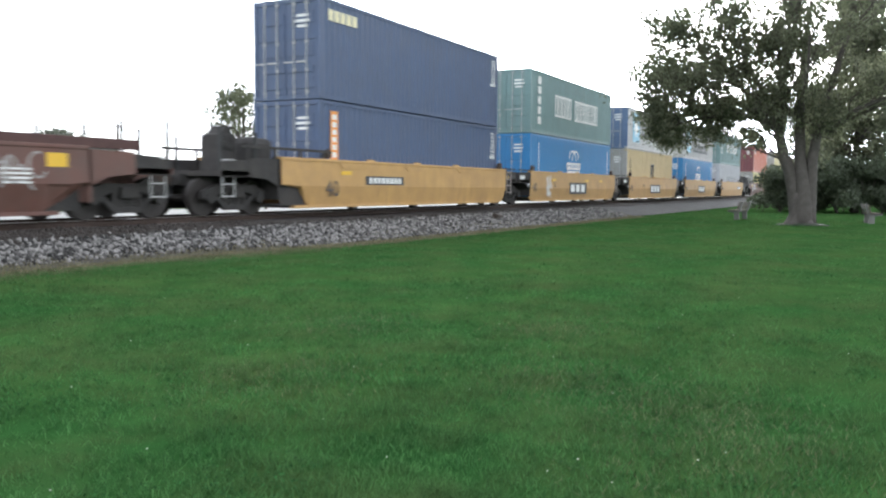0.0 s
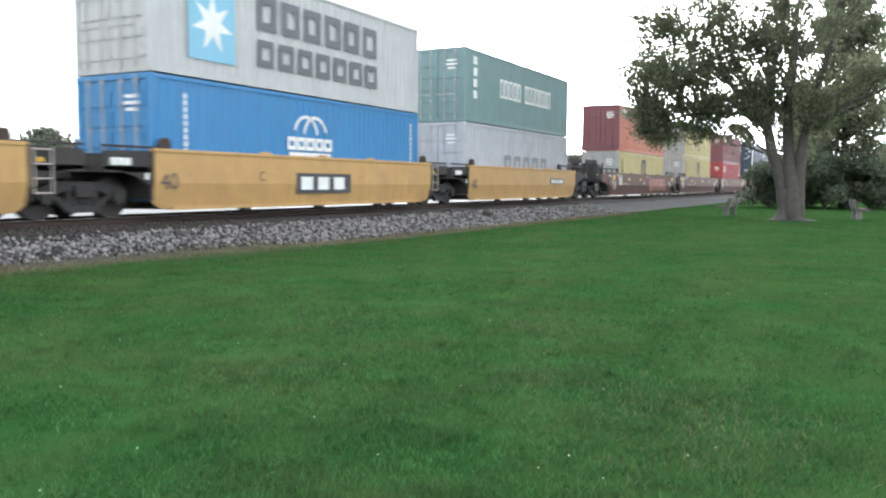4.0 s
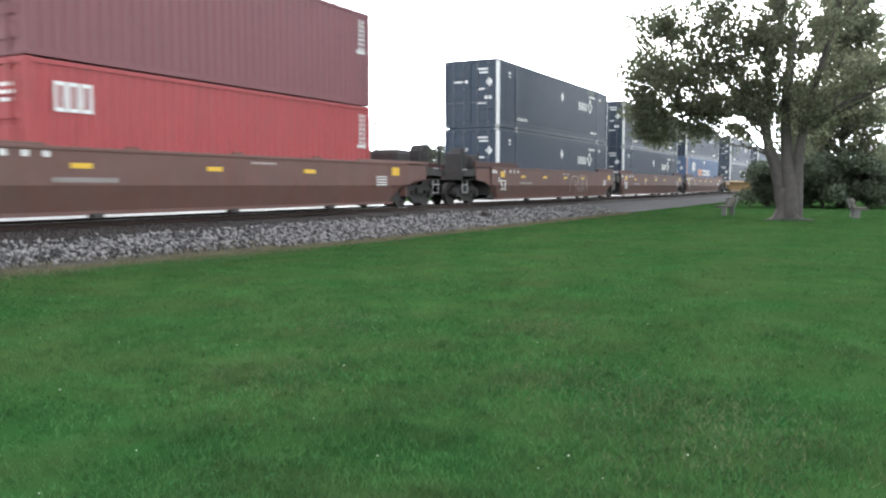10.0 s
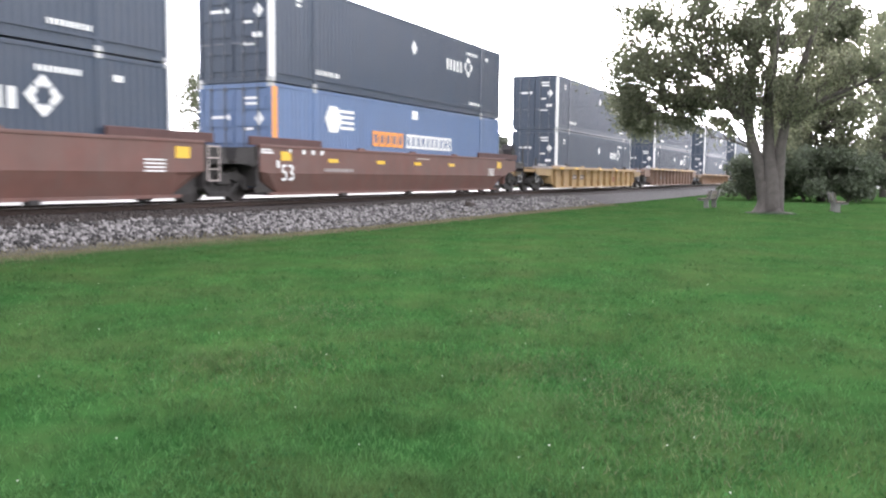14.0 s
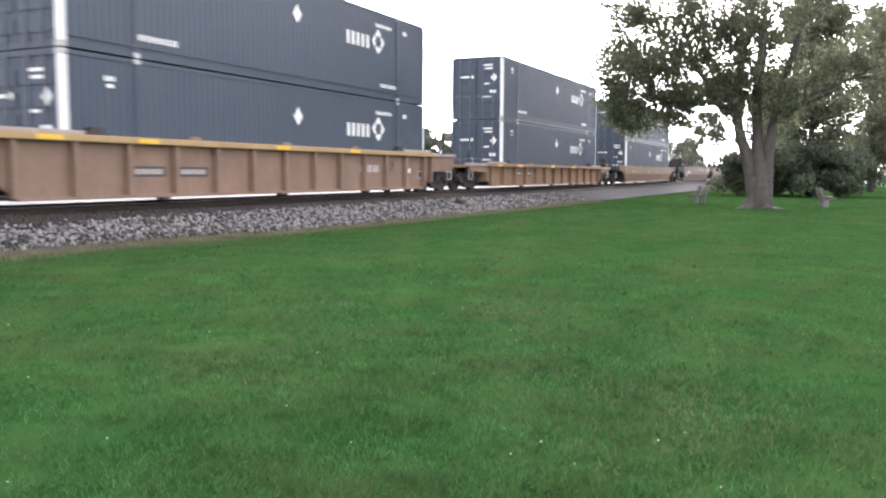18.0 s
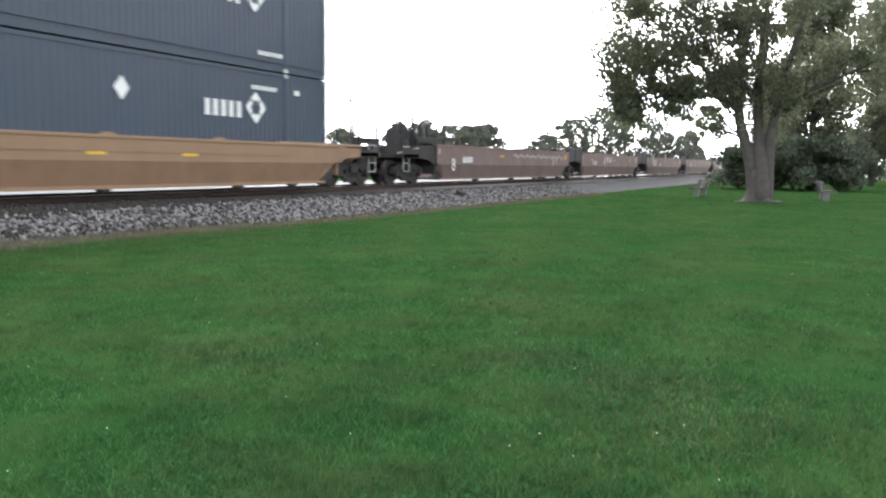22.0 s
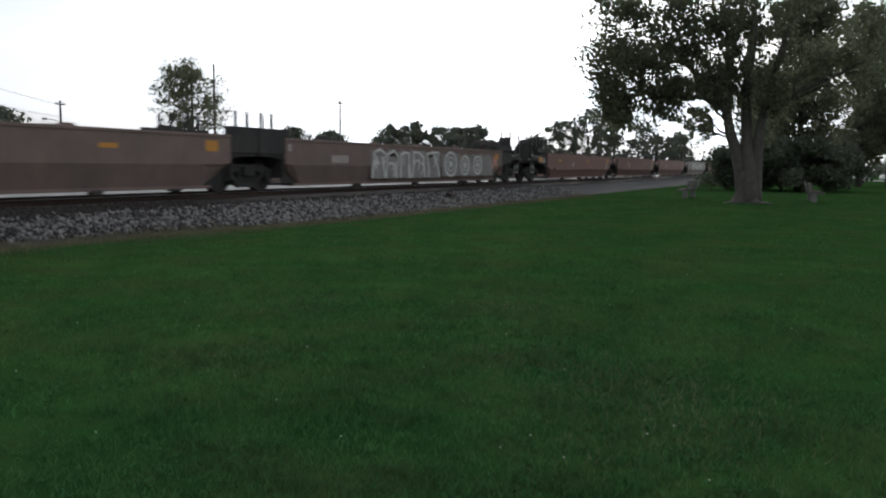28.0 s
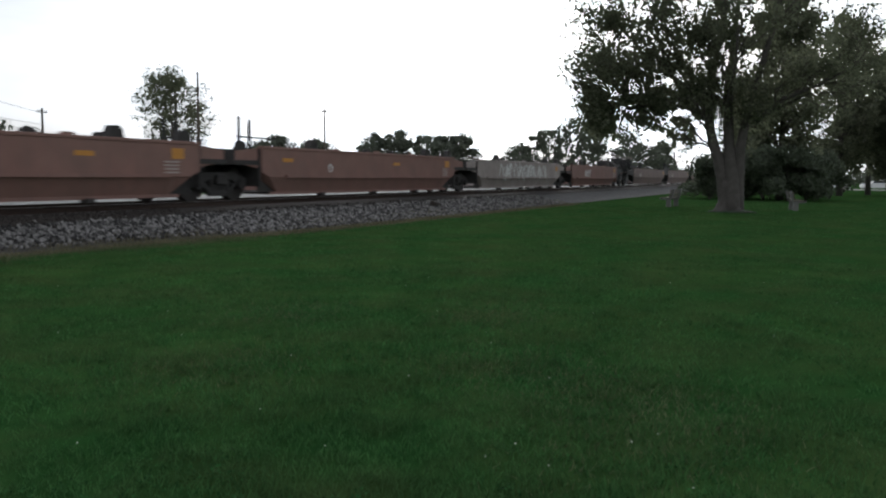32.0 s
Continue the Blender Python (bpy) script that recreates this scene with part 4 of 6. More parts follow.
    if style == "ribbed" and top_z < 1.15:
        # raised walkway over the trailing end, with the hand brake at its tip
        xe = L + back[1]
        part("walkway", Geo().box(L - 0.2, -1.3, 1.34, xe * 0.985, 1.3, 1.39), M_STEEL, c, "thin dark raised walkway")
        for side in (-1, 1):
            for f in (0.05, 0.35, 0.62, 0.85):
                xq = L + back[1] * f
                part("walkway_post", Geo().box(xq - 0.05, side * 1.25 - 0.03, 1.06, xq + 0.05, side * 1.25 + 0.03, 1.345), M_STEEL, c)
        part("brake_stand", Geo().bevelled(xe - 0.26, -1.1, 1.0, xe - 0.02, -0.7, 1.74, 0.04), M_STEEL, c)
        rim = [(xe - 0.16 + 0.27 * math.cos(0.3927 * k), -1.25, 1.62 + 0.27 * math.sin(0.3927 * k)) for k in range(17)]
        part("hand_brake_wheel", Geo().tube(rim, 0.018, 6), M_STEEL, c)
    # markings on the near side
    yn = -SIDE
    g = Geo()
    for x in tags:
        part("reflector", flat(Geo(), x, top_z - 0.37, 0.52, 0.11, yn), M_YELTAG if colour in ("brown", "yellow", "orange") else M_ORANGETAG, c, "yellow reflective strip" if colour in ("brown", "yellow", "orange") else "dull orange reflective strip")
    if style == "smooth" and colour == "brown":
        part("reflector", flat(Geo(), 0.90, 1.07, 0.46, 0.25, yn), M_YELTAG, c, "yellow warning panel")
        part("reflector", flat(Geo(), L - 0.95, 1.05, 0.46, 0.27, yn), M_YELTAG, c, "yellow warning panel")
        g = Geo()
        for k in range(4):
            flat(g, L - 1.9, 0.98 - k * 0.085, 0.62, 0.035, yn)
        for k, x in enumerate((1.25, 1.9, 2.35, 2.8)):
            flat(g, x, 1.27, 0.13, 0.12, yn)
        flat(g, 0.05, 1.25, 0.5, 0.05, yn)
        flat(g, 0.05, 1.33, 0.42, 0.04, yn)
        flat(g, 0.72, 0.86, 0.10, 0.20, yn)
        parts("stencil_line", g, M_WHITE, c)
        parts("road_number", bars(Geo(), 3.0, 0.78, 1.6, 0.10, 10, yn, 0.35), M_GHOST, c)
        parts("stencil_line", bars(Geo(), 8.8, 1.27, 1.0, 0.05, 6, yn), M_FADED, c)
    if style == "smooth" and colour in ("red", "dark"):
        part("reflector", flat(Geo(), 0.12, 1.12, 0.16, 0.2, yn), M_FADED, c, "faded pale tag")
        parts("road_number", bars(Geo(), 2.42, 0.80, 1.0, 0.24, 6, yn), M_SPRAY if number else M_FADED, c)
        part("reflector", flat(Geo(), L - 0.95, 1.05, 0.46, 0.27, yn), M_ORANGETAG, c, "dull orange warning panel")
    if style == "ledge":
        part("reflector", flat(Geo(), L - 1.0, 1.05, 0.42, 0.26, yn), M_ORANGETAG, c, "dull orange warning panel")
        g = Geo()
        for k in range(4):
            flat(g, L - 1.25, 0.96 - k * 0.085, 0.5, 0.035, yn)
        parts("stencil_line", g, M_FADED, c)
    if style == "ribbed":
        part("number_panel", flat(Geo(), 3.6, 0.58, 1.0, 0.24, yn + 0.19), M_DARKMARK, c)
        part("number_panel", flat(Geo(), 5.05, 0.58, 1.0, 0.24, yn + 0.19), M_DARKMARK, c)
        for x in (3.66, 5.11):
            parts("road_number", bars(Geo(), x, 0.64, 0.88, 0.12, 5, yn + 0.184), M_FADED, c)
        if number:
            parts("logo_bar", bars(Geo(), 13.3, 0.72, 1.3, 0.24, 3, yn + 0.19, 0.18), M_FADED, c)
            part("placard", flat(Geo(), 16.4, 0.70, 0.46, 0.16, yn + 0.19), M_WHITE, c, "small white placard")
            part("placard", flat(Geo(), 17.4, 0.50, 0.33, 0.28, yn + 0.19), M_FADED, c, "faded square placard")
            part("placard", flat(Geo(), 17.44, 0.54, 0.25, 0.20, yn + 0.183), M_DARKMARK, c, "dark square on the placard")
        if colour == "ochre":
            parts("logo_bar", bars(Geo(), 11.8, 0.40, 1.4, 0.36, 3, yn + 0.19, 0.18), M_FADERED, c)
            for k in range(3):
                part("stencil_line", flat(Geo(), 14.05, 0.66 - 0.09 * k, 0.4, 0.04, yn + 0.19), M_DARKMARK, c)
        for x in (1.0, 3.6, 8.6, 12.4):
            part("reflector", flat(Geo(), x, top_z - 0.10, 0.6, 0.10, yn - 0.03), M_YELTAG, c, "yellow reflective strip")
    if number:
        nx_, nz_, nh_ = number_at
        letters(number, nh_, M_WHITE if colour not in ("yellow", "rust") else M_DARKMARK, c, (nx_, yn - 0.004 + (0.19 if style == "ribbed" else 0), nz_), "number")
    if letter:
        letters(letter, 0.25, M_WHITE if colour != "yellow" else M_DARKMARK, c, (letter_at or L * 0.34, yn - 0.004, 0.79), "unit_letter")
    if logo:
        lx, lw, lz, lh, ln_ = logo
        part("logo_plate", flat(Geo(), lx, lz, lw, lh, yn - 0.002), M_DARKMARK, c, "black plate with pale lettering")
        g = Geo()
        for k in range(ln_):
            flat(g, lx + 0.2 + k * (lw - 0.3) / ln_, lz + lh * 0.18, (lw - 0.3) / ln_ * 0.68, lh * 0.64, yn - 0.008)
        parts("logo_bar", g, M_WHITE, c)
    for ex, ez, er in eyes:
        for r0, r1 in ((0.82, 1.0), (0.5, 0.6), (0.0, 0.26)):
            part("graffiti", ring(Geo(), ex, ez, er * r0, er * r1, 0, 360, yn - 0.03, 24, 1.2), M_SPRAY, c, fix=False)
    for seed, px_, pz_, pw_, ph_, n_, fill, line, wd in pieces_of:
        if fill:
            part("graffiti", sprayed_ground(seed, px_, pz_, pw_, ph_, yn - 0.002), fill, c, "rolled-on silvery paint behind sprayed letters", fix=False)
        if n_:
            parts("graffiti", throw_up(seed, px_ + 0.05, pz_ + 0.02, pw_ - 0.1, ph_ * 0.94, n_, yn - 0.012, wd), line, c)
    for wx, wz, ww, amp, n_, wd in waves:
        part("graffiti", wave(wx, wz, ww, amp, n_, yn, wd), M_SPRAY, c, fix=False)
    if spray:
        for j, (seed, x, z_, w, h, m_, wd) in enumerate(spray):
            parts("graffiti", scribble(seed, x, z_, w, h, yn - 0.009 * j, wd, max(3, int(w / 0.42))), m_, c)
    return c


def joint(gap):
    return ("joint", gap / 2) if gap < 4.3 else ("end", (gap - 0.75) / 2)


M_FADERED = mat("faded_red_stencil", (0.27, 0.13, 0.085), 0.8, vary=0.25, scale=5)
C_PAINT = {
    "navy": paint("navy_container_paint", (0.065, 0.098, 0.18), 0.5, 0.25, 0.3),
    "slate": paint("slate_blue_container_paint", (0.027, 0.045, 0.073), 0.45, 0.14, 0.16),
    "green": paint("grey_green_container_paint", (0.17, 0.27, 0.27), 0.55, 0.2, 0.3),
    "blue": paint("bright_blue_container_paint", (0.028, 0.20, 0.44), 0.45, 0.12, 0.2),
    "grey": paint("pale_grey_container_paint", (0.50, 0.50, 0.50), 0.55, 0.2, 0.35),
    "doorgrey": paint("grey_door_paint", (0.37, 0.36, 0.335), 0.6, 0.3, 0.4),
    "sand": mat("sand_container_paint", (0.56, 0.44, 0.255), 0.6, vary=0.1, scale=1.2, bump=0.08, bump_scale=40, dirt=0.3, dirt_rgb=(0.30, 0.20, 0.11), streak=0.45),
    "yellow": paint("pale_yellow_container_paint", (0.54, 0.455, 0.215), 0.55, 0.22, 0.35),
    "orange": paint("faded_orange_container_paint", (0.52, 0.17, 0.11), 0.55, 0.15, 0.25),
    "maroon": paint("maroon_container_paint", (0.20, 0.065, 0.075), 0.55, 0.2, 0.3),
    "red": paint("red_container_paint", (0.36, 0.047, 0.05), 0.5, 0.15, 0.25),
    "white": paint("off_white_container_paint", (0.46, 0.47, 0.50), 0.55, 0.25, 0.35),
    "steel": paint("steel_blue_container_paint", (0.10, 0.16, 0.28), 0.5, 0.15, 0.25),
}
BODY_CACHE = {}


def corrugated(L, W, H, paint_name, big):
    """Both long sides, the blind end and the roof, of folded sheet."""
    key = (L, H, paint_name, big)
    if key in BODY_CACHE:
        return BODY_CACHE[key]
    g = Geo()
    pitch, depth = (0.278, 0.036) if not big else (0.20, 0.018)
    n = int((L - 0.3) / pitch)
    x = 0.15
    step = (L - 0.3) / n
    for s in (-1, 1):
        xs = [(0.15, 0)]
        for k in range(n):
            a0 = 0.15 + k * step
            xs += [(a0 + step * 0.25, 0), (a0 + step * 0.5, 1), (a0 + step * 0.75, 1), (a0 + step, 0)]
        yo = W / 2 - 0.012
        vs = []
        for xx, q in xs:
            yy = s * (yo - q * depth)
            vs += [(xx, yy, 0.15), (xx, yy, H - 0.09)]
        g.add(vs, [(2 * i, 2 * i + 2, 2 * i + 3, 2 * i + 1) for i in range(len(xs) - 1)])
    g.box(0.06, -W / 2 + 0.06, H - 0.05, L - 0.06, W / 2 - 0.06, H - 0.015)
    g.box(L - 0.10, -W / 2 + 0.1, 0.12, L - 0.04, W / 2 - 0.1, H - 0.1)
    g.box(0.12, -W / 2 + 0.1, 0.06, L - 0.1, W / 2 - 0.1, 0.16)
    me = g.mesh("body", C_PAINT[paint_name])
    BODY_CACHE[key] = me
    return me


def container(s, z0, L, H, colour, label, marks=None, big=False, door=None, white_post=False, fitted=True):
    W = 2.438 if not big else 2.59
    M = C_PAINT[colour]
    c = thing("shipping_container", (s, TRACK_Y, RAIL_TOP + DECK + z0), label, "container", "containers on the train")
    TRAIN.append((c, s, TRACK_Y, RAIL_TOP + DECK + z0))
    part("body", corrugated(L, W, H, colour, big), None, c)
    Md = C_PAINT[door] if door else M
    # frame: the door end in the doors' colour, the rest in the sides' colour
    g, fore = Geo(), Geo()
    for y in (-1, 1):
        yo = y * W / 2
        for q, x0, x1 in ((fore, 0, 0.14), (g, L - 0.14, L)):
            q.bevelled(x0, min(yo, yo - y * 0.14), 0.0, x1, max(yo, yo - y * 0.14), H, 0.012)
        g.box(0.1, yo - y * 0.022, 0.012, L - 0.1, yo - y * 0.07, 0.16)
        g.box(0.1, yo, H - 0.10, L - 0.1, yo - y * 0.06, H - 0.01)
    for q, x0, x1 in ((fore, 0.0, 0.1), (g, L - 0.1, L)):
        q.box(x0, -W / 2 + 0.1, 0.0, x1, W / 2 - 0.1, 0.13)
        q.box(x0, -W / 2 + 0.1, H - 0.13, x1, W / 2 - 0.1, H)
    part("door_frame", fore, Md, c)
    part("frame", g, M, c)
    for x in (-0.004, L - 0.172):
        for y in (-W / 2 - 0.004, W / 2 - 0.16):
            for z_ in (-0.004, H - 0.114):
                part("corner_casting", Geo().bevelled(x, y, z_, x + 0.178, y + 0.164, z_ + 0.118, 0.012), M if not big else M_GALV, c)
    if big:
        for x in (1.97, L - 2.1):
            g = Geo().box(x, -W / 2 - 0.008, 0.0, x + 0.13, -W / 2 + 0.05, H)
            part("lifting_post", g, M, c)
            for z_ in (-0.004, H - 0.115):
                part("corner_casting", Geo().bevelled(x - 0.02, -W / 2 - 0.014, z_, x + 0.16, -W / 2 + 0.1, z_ + 0.118, 0.01), M_GALV, c)
    # door leaves with ribs, lock rods, hinges, on the leading end
    for y in (-1, 1):
        g = Geo()
        ya, yb = (-W / 2 + 0.15, -0.012) if y < 0 else (0.012, W / 2 - 0.15)
        g.box(0.03, ya, 0.14, 0.07, yb, H - 0.14)
        leaf = part("door", g, Md, c, "ribbed steel door leaf")
        for k in range(5):
            z_ = 0.30 + (H - 0.75) * k / 4.6
            part("door_panel", Geo().bevelled(0.004, ya + 0.06, z_, 0.03, yb - 0.06, z_ + (H - 0.75) / 4.6 * 0.72, 0.01), Md, leaf)
        for f in (0.28, 0.72):
            yy = ya + (yb - ya) * f
            g = Geo().tube([(-0.012, yy, 0.04), (-0.012, yy, H - 0.04)], 0.019, 6)
            for z_ in (0.18, 0.8, 1.6, H - 0.2):
                g.box(-0.02, yy - 0.05, z_, 0.01, yy + 0.05, z_ + 0.06)
            g.box(-0.03, yy - 0.02, 1.05, -0.015, yy + 0.36, 1.09)
            plain = (door or colour) in ("maroon", "red")
            part("lock_rod", g, M_DULLROD if big else Md if plain else M_GALV, leaf, "dull painted lock rod" if big or plain else "galvanised lock rod")
        g = Geo()
        yh = ya if y < 0 else yb
        for z_ in (0.35, 0.95, 1.7, H - 0.4):
            g.box(-0.01, yh - 0.06, z_, 0.03, yh + 0.06, z_ + 0.14)
        parts("hinge", g, Md, leaf)
    g = Geo()
    rows_ = ((0.62, 0.42, 2.35), (0.62, 0.50, 2.2), (0.62, 0.38, 2.05)) if not big else ((0.55, 0.5, 2.45), (0.6, 0.4, 2.3), (0.5, 0.3, 1.6), (0.5, 0.45, 1.0))
    for yy, w, z_ in rows_:
        g.box(0.0, -yy - w / 2, z_ - (2.9 - H), 0.006, -yy + w / 2, z_ + 0.075 - (2.9 - H))
    if big:
        g.add([(-0.004, -0.70, 1.92), (-0.004, -0.87, 1.72), (-0.004, -1.04, 1.92), (-0.004, -0.87, 2.12)], [(0, 1, 2, 3)])
        g.add([(-0.004, 0.30, 1.97), (-0.004, 0.22, 1.87), (-0.004, 0.14, 1.97), (-0.004, 0.22, 2.07)], [(0, 1, 2, 3)])
        g.box(-0.004, 0.38, 1.93, 0.002, 0.86, 2.01)
        g.box(-0.004, -0.98, 1.20, 0.002, -0.66, 1.34)
    parts("door_marking", g, M_WHITE, c)
    if white_post:
        part("corner_strip", Geo().box(-0.012, -W / 2 - 0.009, 0.12, 0.16, -W / 2 + 0.10, H - 0.12), M_WHITE, c, "white reflective corner strip")
        part("corner_strip", Geo().box(L - 0.08, -W / 2 - 0.009, 0.12, L + 0.006, -W / 2 + 0.10, H - 0.12), M_WHITE, c, "white reflective corner strip")
    if marks:
        for name, geo, m_ in marks(L, H, -W / 2):
            parts(name, geo, m_, c)
    return c


def bars(geo, x, z, w, h, n, y, gap=0.22):
    """A row of n plain bars, one for each character."""
    for k in range(n):
        flat(geo, x + w * k / n, z, w / n * (1 - gap), h, y)
    return geo


def frames(geo, x, z, w, h, n, y, gap=0.2, stroke=0.28):
    """A row of n hollow upright blocks, one for each tall character."""
    for k in range(n):
        x0, x1 = x + w * k / n, x + w * (k + 1 - gap) / n
        t_ = (x1 - x0) * stroke
        q = [(a_, y - 0.006, b_) for a_, b_ in ((x0, z), (x1, z), (x1, z + h), (x0, z + h), (x0 + t_, z + t_), (x1 - t_, z + t_), (x1 - t_, z + h - t_), (x0 + t_, z + h - t_))]
        geo.add(q, [(0, 1, 5, 4), (1, 2, 6, 5), (2, 3, 7, 6), (3, 0, 4, 7)])
    return geo


def ring(geo, cx, cz, r0, r1, a0, a1, y, n=14, sx=1.0):
    for k in range(n):
        u, v = radians(a0 + (a1 - a0) * k / n), radians(a0 + (a1 - a0) * (k + 1) / n)
        q = [(cx + sx * r * math.cos(w), y - 0.005, cz + r * math.sin(w)) for r, w in ((r0, u), (r1, u), (r1, v), (r0, v))]
        geo.add(q, [(0, 1, 2, 3)])
    return geo


M_SKYBLUE = mat("light_blue_panel", (0.20, 0.45, 0.60), 0.5, vary=0.05)
M_GREYMARK = mat("grey_lettering", (0.12, 0.125, 0.14), 0.6, vary=0.05)
M_MIDGREY = mat("mid_grey_lettering", (0.22, 0.23, 0.25), 0.6, vary=0.08)
M_PINK = mat("pale_red_spray", (0.62, 0.30, 0.25), 0.7, vary=0.15)
M_GHOST = mat("thin_grey_spray", (0.30, 0.28, 0.27), 0.75, vary=0.3, scale=3)
M_SILVER = mat("silvery_rolled_paint", (0.27, 0.25, 0.24), 0.6, vary=0.3, scale=2.2, dirt=0.5, dirt_rgb=(0.15, 0.11, 0.095), streak=0.4)
M_SPRAY = mat("white_spray", (0.66, 0.66, 0.64), 0.7, vary=0.15)
M_ORANGEBAND = mat("orange_band", (0.8, 0.30, 0.06), 0.5, vary=0.05)


def marks_corner(L, H, y):
    g = bars(Geo(), L - 0.75, H - 1.3, 0.5, 0.10, 3, y)
    for k in range(7):
        flat(g, L - 0.62, H - 0.35 - k * 0.14, 0.09, 0.10, y)
        flat(g, L - 0.42, H - 0.35 - k * 0.14, 0.09, 0.10, y)
    return [("marking", g, M_WHITE)]


def marks_lessor(L, H, y):
    return [("marking", bars(Geo(), 0.45, H - 0.62, 1.5, 0.32, 5, y), mat("cream_marking", (0.75, 0.68, 0.45), 0.6, vary=0.06))] + marks_corner(L, H, y)


def marks_green(L, H, y):
    g = frames(Geo(), 3.08, 0.95, 2.4, 1.05, 5, y, 0.2)
    frames(g, 5.92, 0.92, 3.8, 1.05, 8, y, 0.2)
    for k in range(5):
        flat(g, 0.85, H - 0.6 - k * 0.46, 0.38, 0.34, y)
    return [("lettering", g, M_WHITE)]


def marks_green_small(L, H, y):
    g = frames(Geo(), 3.4, 1.2, 2.4, 0.8, 5, y)
    frames(g, 6.2, 1.2, 3.4, 0.8, 8, y)
    for k in range(4):
        flat(g, 0.75, H - 0.6 - k * 0.45, 0.34, 0.32, y)
    return [("lettering", g, M_WHITE)]


def marks_blue(L, H, y):
    g = Geo()
    cx = 5.92
    ring(g, cx - 0.22, 1.78, 0.48, 0.57, 5, 165, y, 14, 1.0)
    ring(g, cx + 0.22, 1.78, 0.48, 0.57, 15, 175, y, 14, 1.0)
    frames(g, cx - 1.06, 1.36, 2.12, 0.36, 5, y, 0.10)
    bars(g, cx - 0.98, 1.10, 1.96, 0.20, 8, y, 0.13)
    for k in range(10):
        flat(g, 1.0, H - 0.5 - k * 0.16, 0.10, 0.12, y)
        flat(g, L - 0.6, H - 0.5 - k * 0.16, 0.10, 0.12, y)
    return [("logo", g, M_WHITE)]


def star(cx, cz, r, y):
    g = Geo()
    pts = []
    for k in range(14):
        rr = r if k % 2 == 0 else r * 0.42
        pts.append((cx + rr * math.sin(6.2832 * k / 14), y - 0.012, cz + rr * math.cos(6.2832 * k / 14)))
    return g.add(pts + [(cx, y - 0.012, cz)], [(k, (k + 1) % 14, 14) for k in range(14)])


def marks_star(L, H, y, two=False):
    m = [("logo_panel", flat(Geo(), 1.2, 0.45, 1.6, 1.8, y, 0.006), M_SKYBLUE), ("logo_star", star(2.0, 1.35, 0.72, y), M_WHITE)]
    if two:
        g = frames(Geo(), 3.65, 1.5, 6.0, 0.9, 6, y, 0.2)
        frames(g, 3.65, 0.55, 6.0, 0.7, 7, y, 0.22)
    else:
        g = frames(Geo(), 3.4, 0.85, 7.1, 0.95, 6, y, 0.2)
    return m + [("lettering", g, M_GREYMARK)]


def arch_mark(g, cx, z, w, h, y):
    t = w * 0.2
    for k in range(3):
        flat(g, cx - w / 2 + k * (w - t) / 2, z, t, h * 0.86, y)
    for k in range(2):
        ring(g, cx + (k - 0.5) * (w - t) / 2, z + h * 0.72, w * 0.18, w * 0.36, 0, 180, y, 10, 1.0)
    flat(g, cx - w * 0.62, z - 0.10, w * 1.24, 0.06, y)
    return g


def marks_arch(L, H, y):
    g = arch_mark(Geo(), 6.22, H - 1.45, 1.25, 0.9, y)
    ring(g, 5.92, H - 1.86, 0.13, 0.25, 40, 200, y, 12)
    ring(g, 5.92, H - 2.06, 0.13, 0.25, -140, 20, y, 12)
    ring(g, 6.50, H - 1.96, 0.17, 0.30, 40, 320, y, 14)
    for k in range(10):
        flat(g, 0.70, H - 0.52 - k * 0.13, 0.13, 0.09, y)
        flat(g, 0.95, H - 0.65 - k * 0.13, 0.11, 0.09, y)
    return [("logo", g, M_DARKMARK)]


def marks_arch_low(L, H, y):
    g = arch_mark(Geo(), 6.3, H - 1.62, 0.92, 0.70, y)
    ring(g, 6.08, H - 1.94, 0.08, 0.17, 40, 320, y, 12)
    ring(g, 6.52, H - 1.94, 0.08, 0.17, 40, 320, y, 12)
    for k in range(9):
        flat(g, 0.70, H - 0.62 - k * 0.14, 0.11, 0.09, y)
        flat(g, 0.95, H - 0.72 - k * 0.14, 0.10, 0.08, y)
    return [("logo", g, M_DARKMARK)]


def marks_red(L, H, y):
    g = frames(Geo(), 0.62, 1.88, 0.95, 0.60, 3, y, 0.14)
    return [("logo", g, M_WHITE)] + marks_corner(L, H, y)


def marks_small(L, H, y):
    g = bars(Geo(), 0.5, H - 0.52, 1.1, 0.26, 4, y, 0.15)
    bars(g, 0.8, H - 0.80, 0.9, 0.2, 5, y, 0.15)
    return [("logo", g, M_WHITE)] + marks_corner(L, H, y)


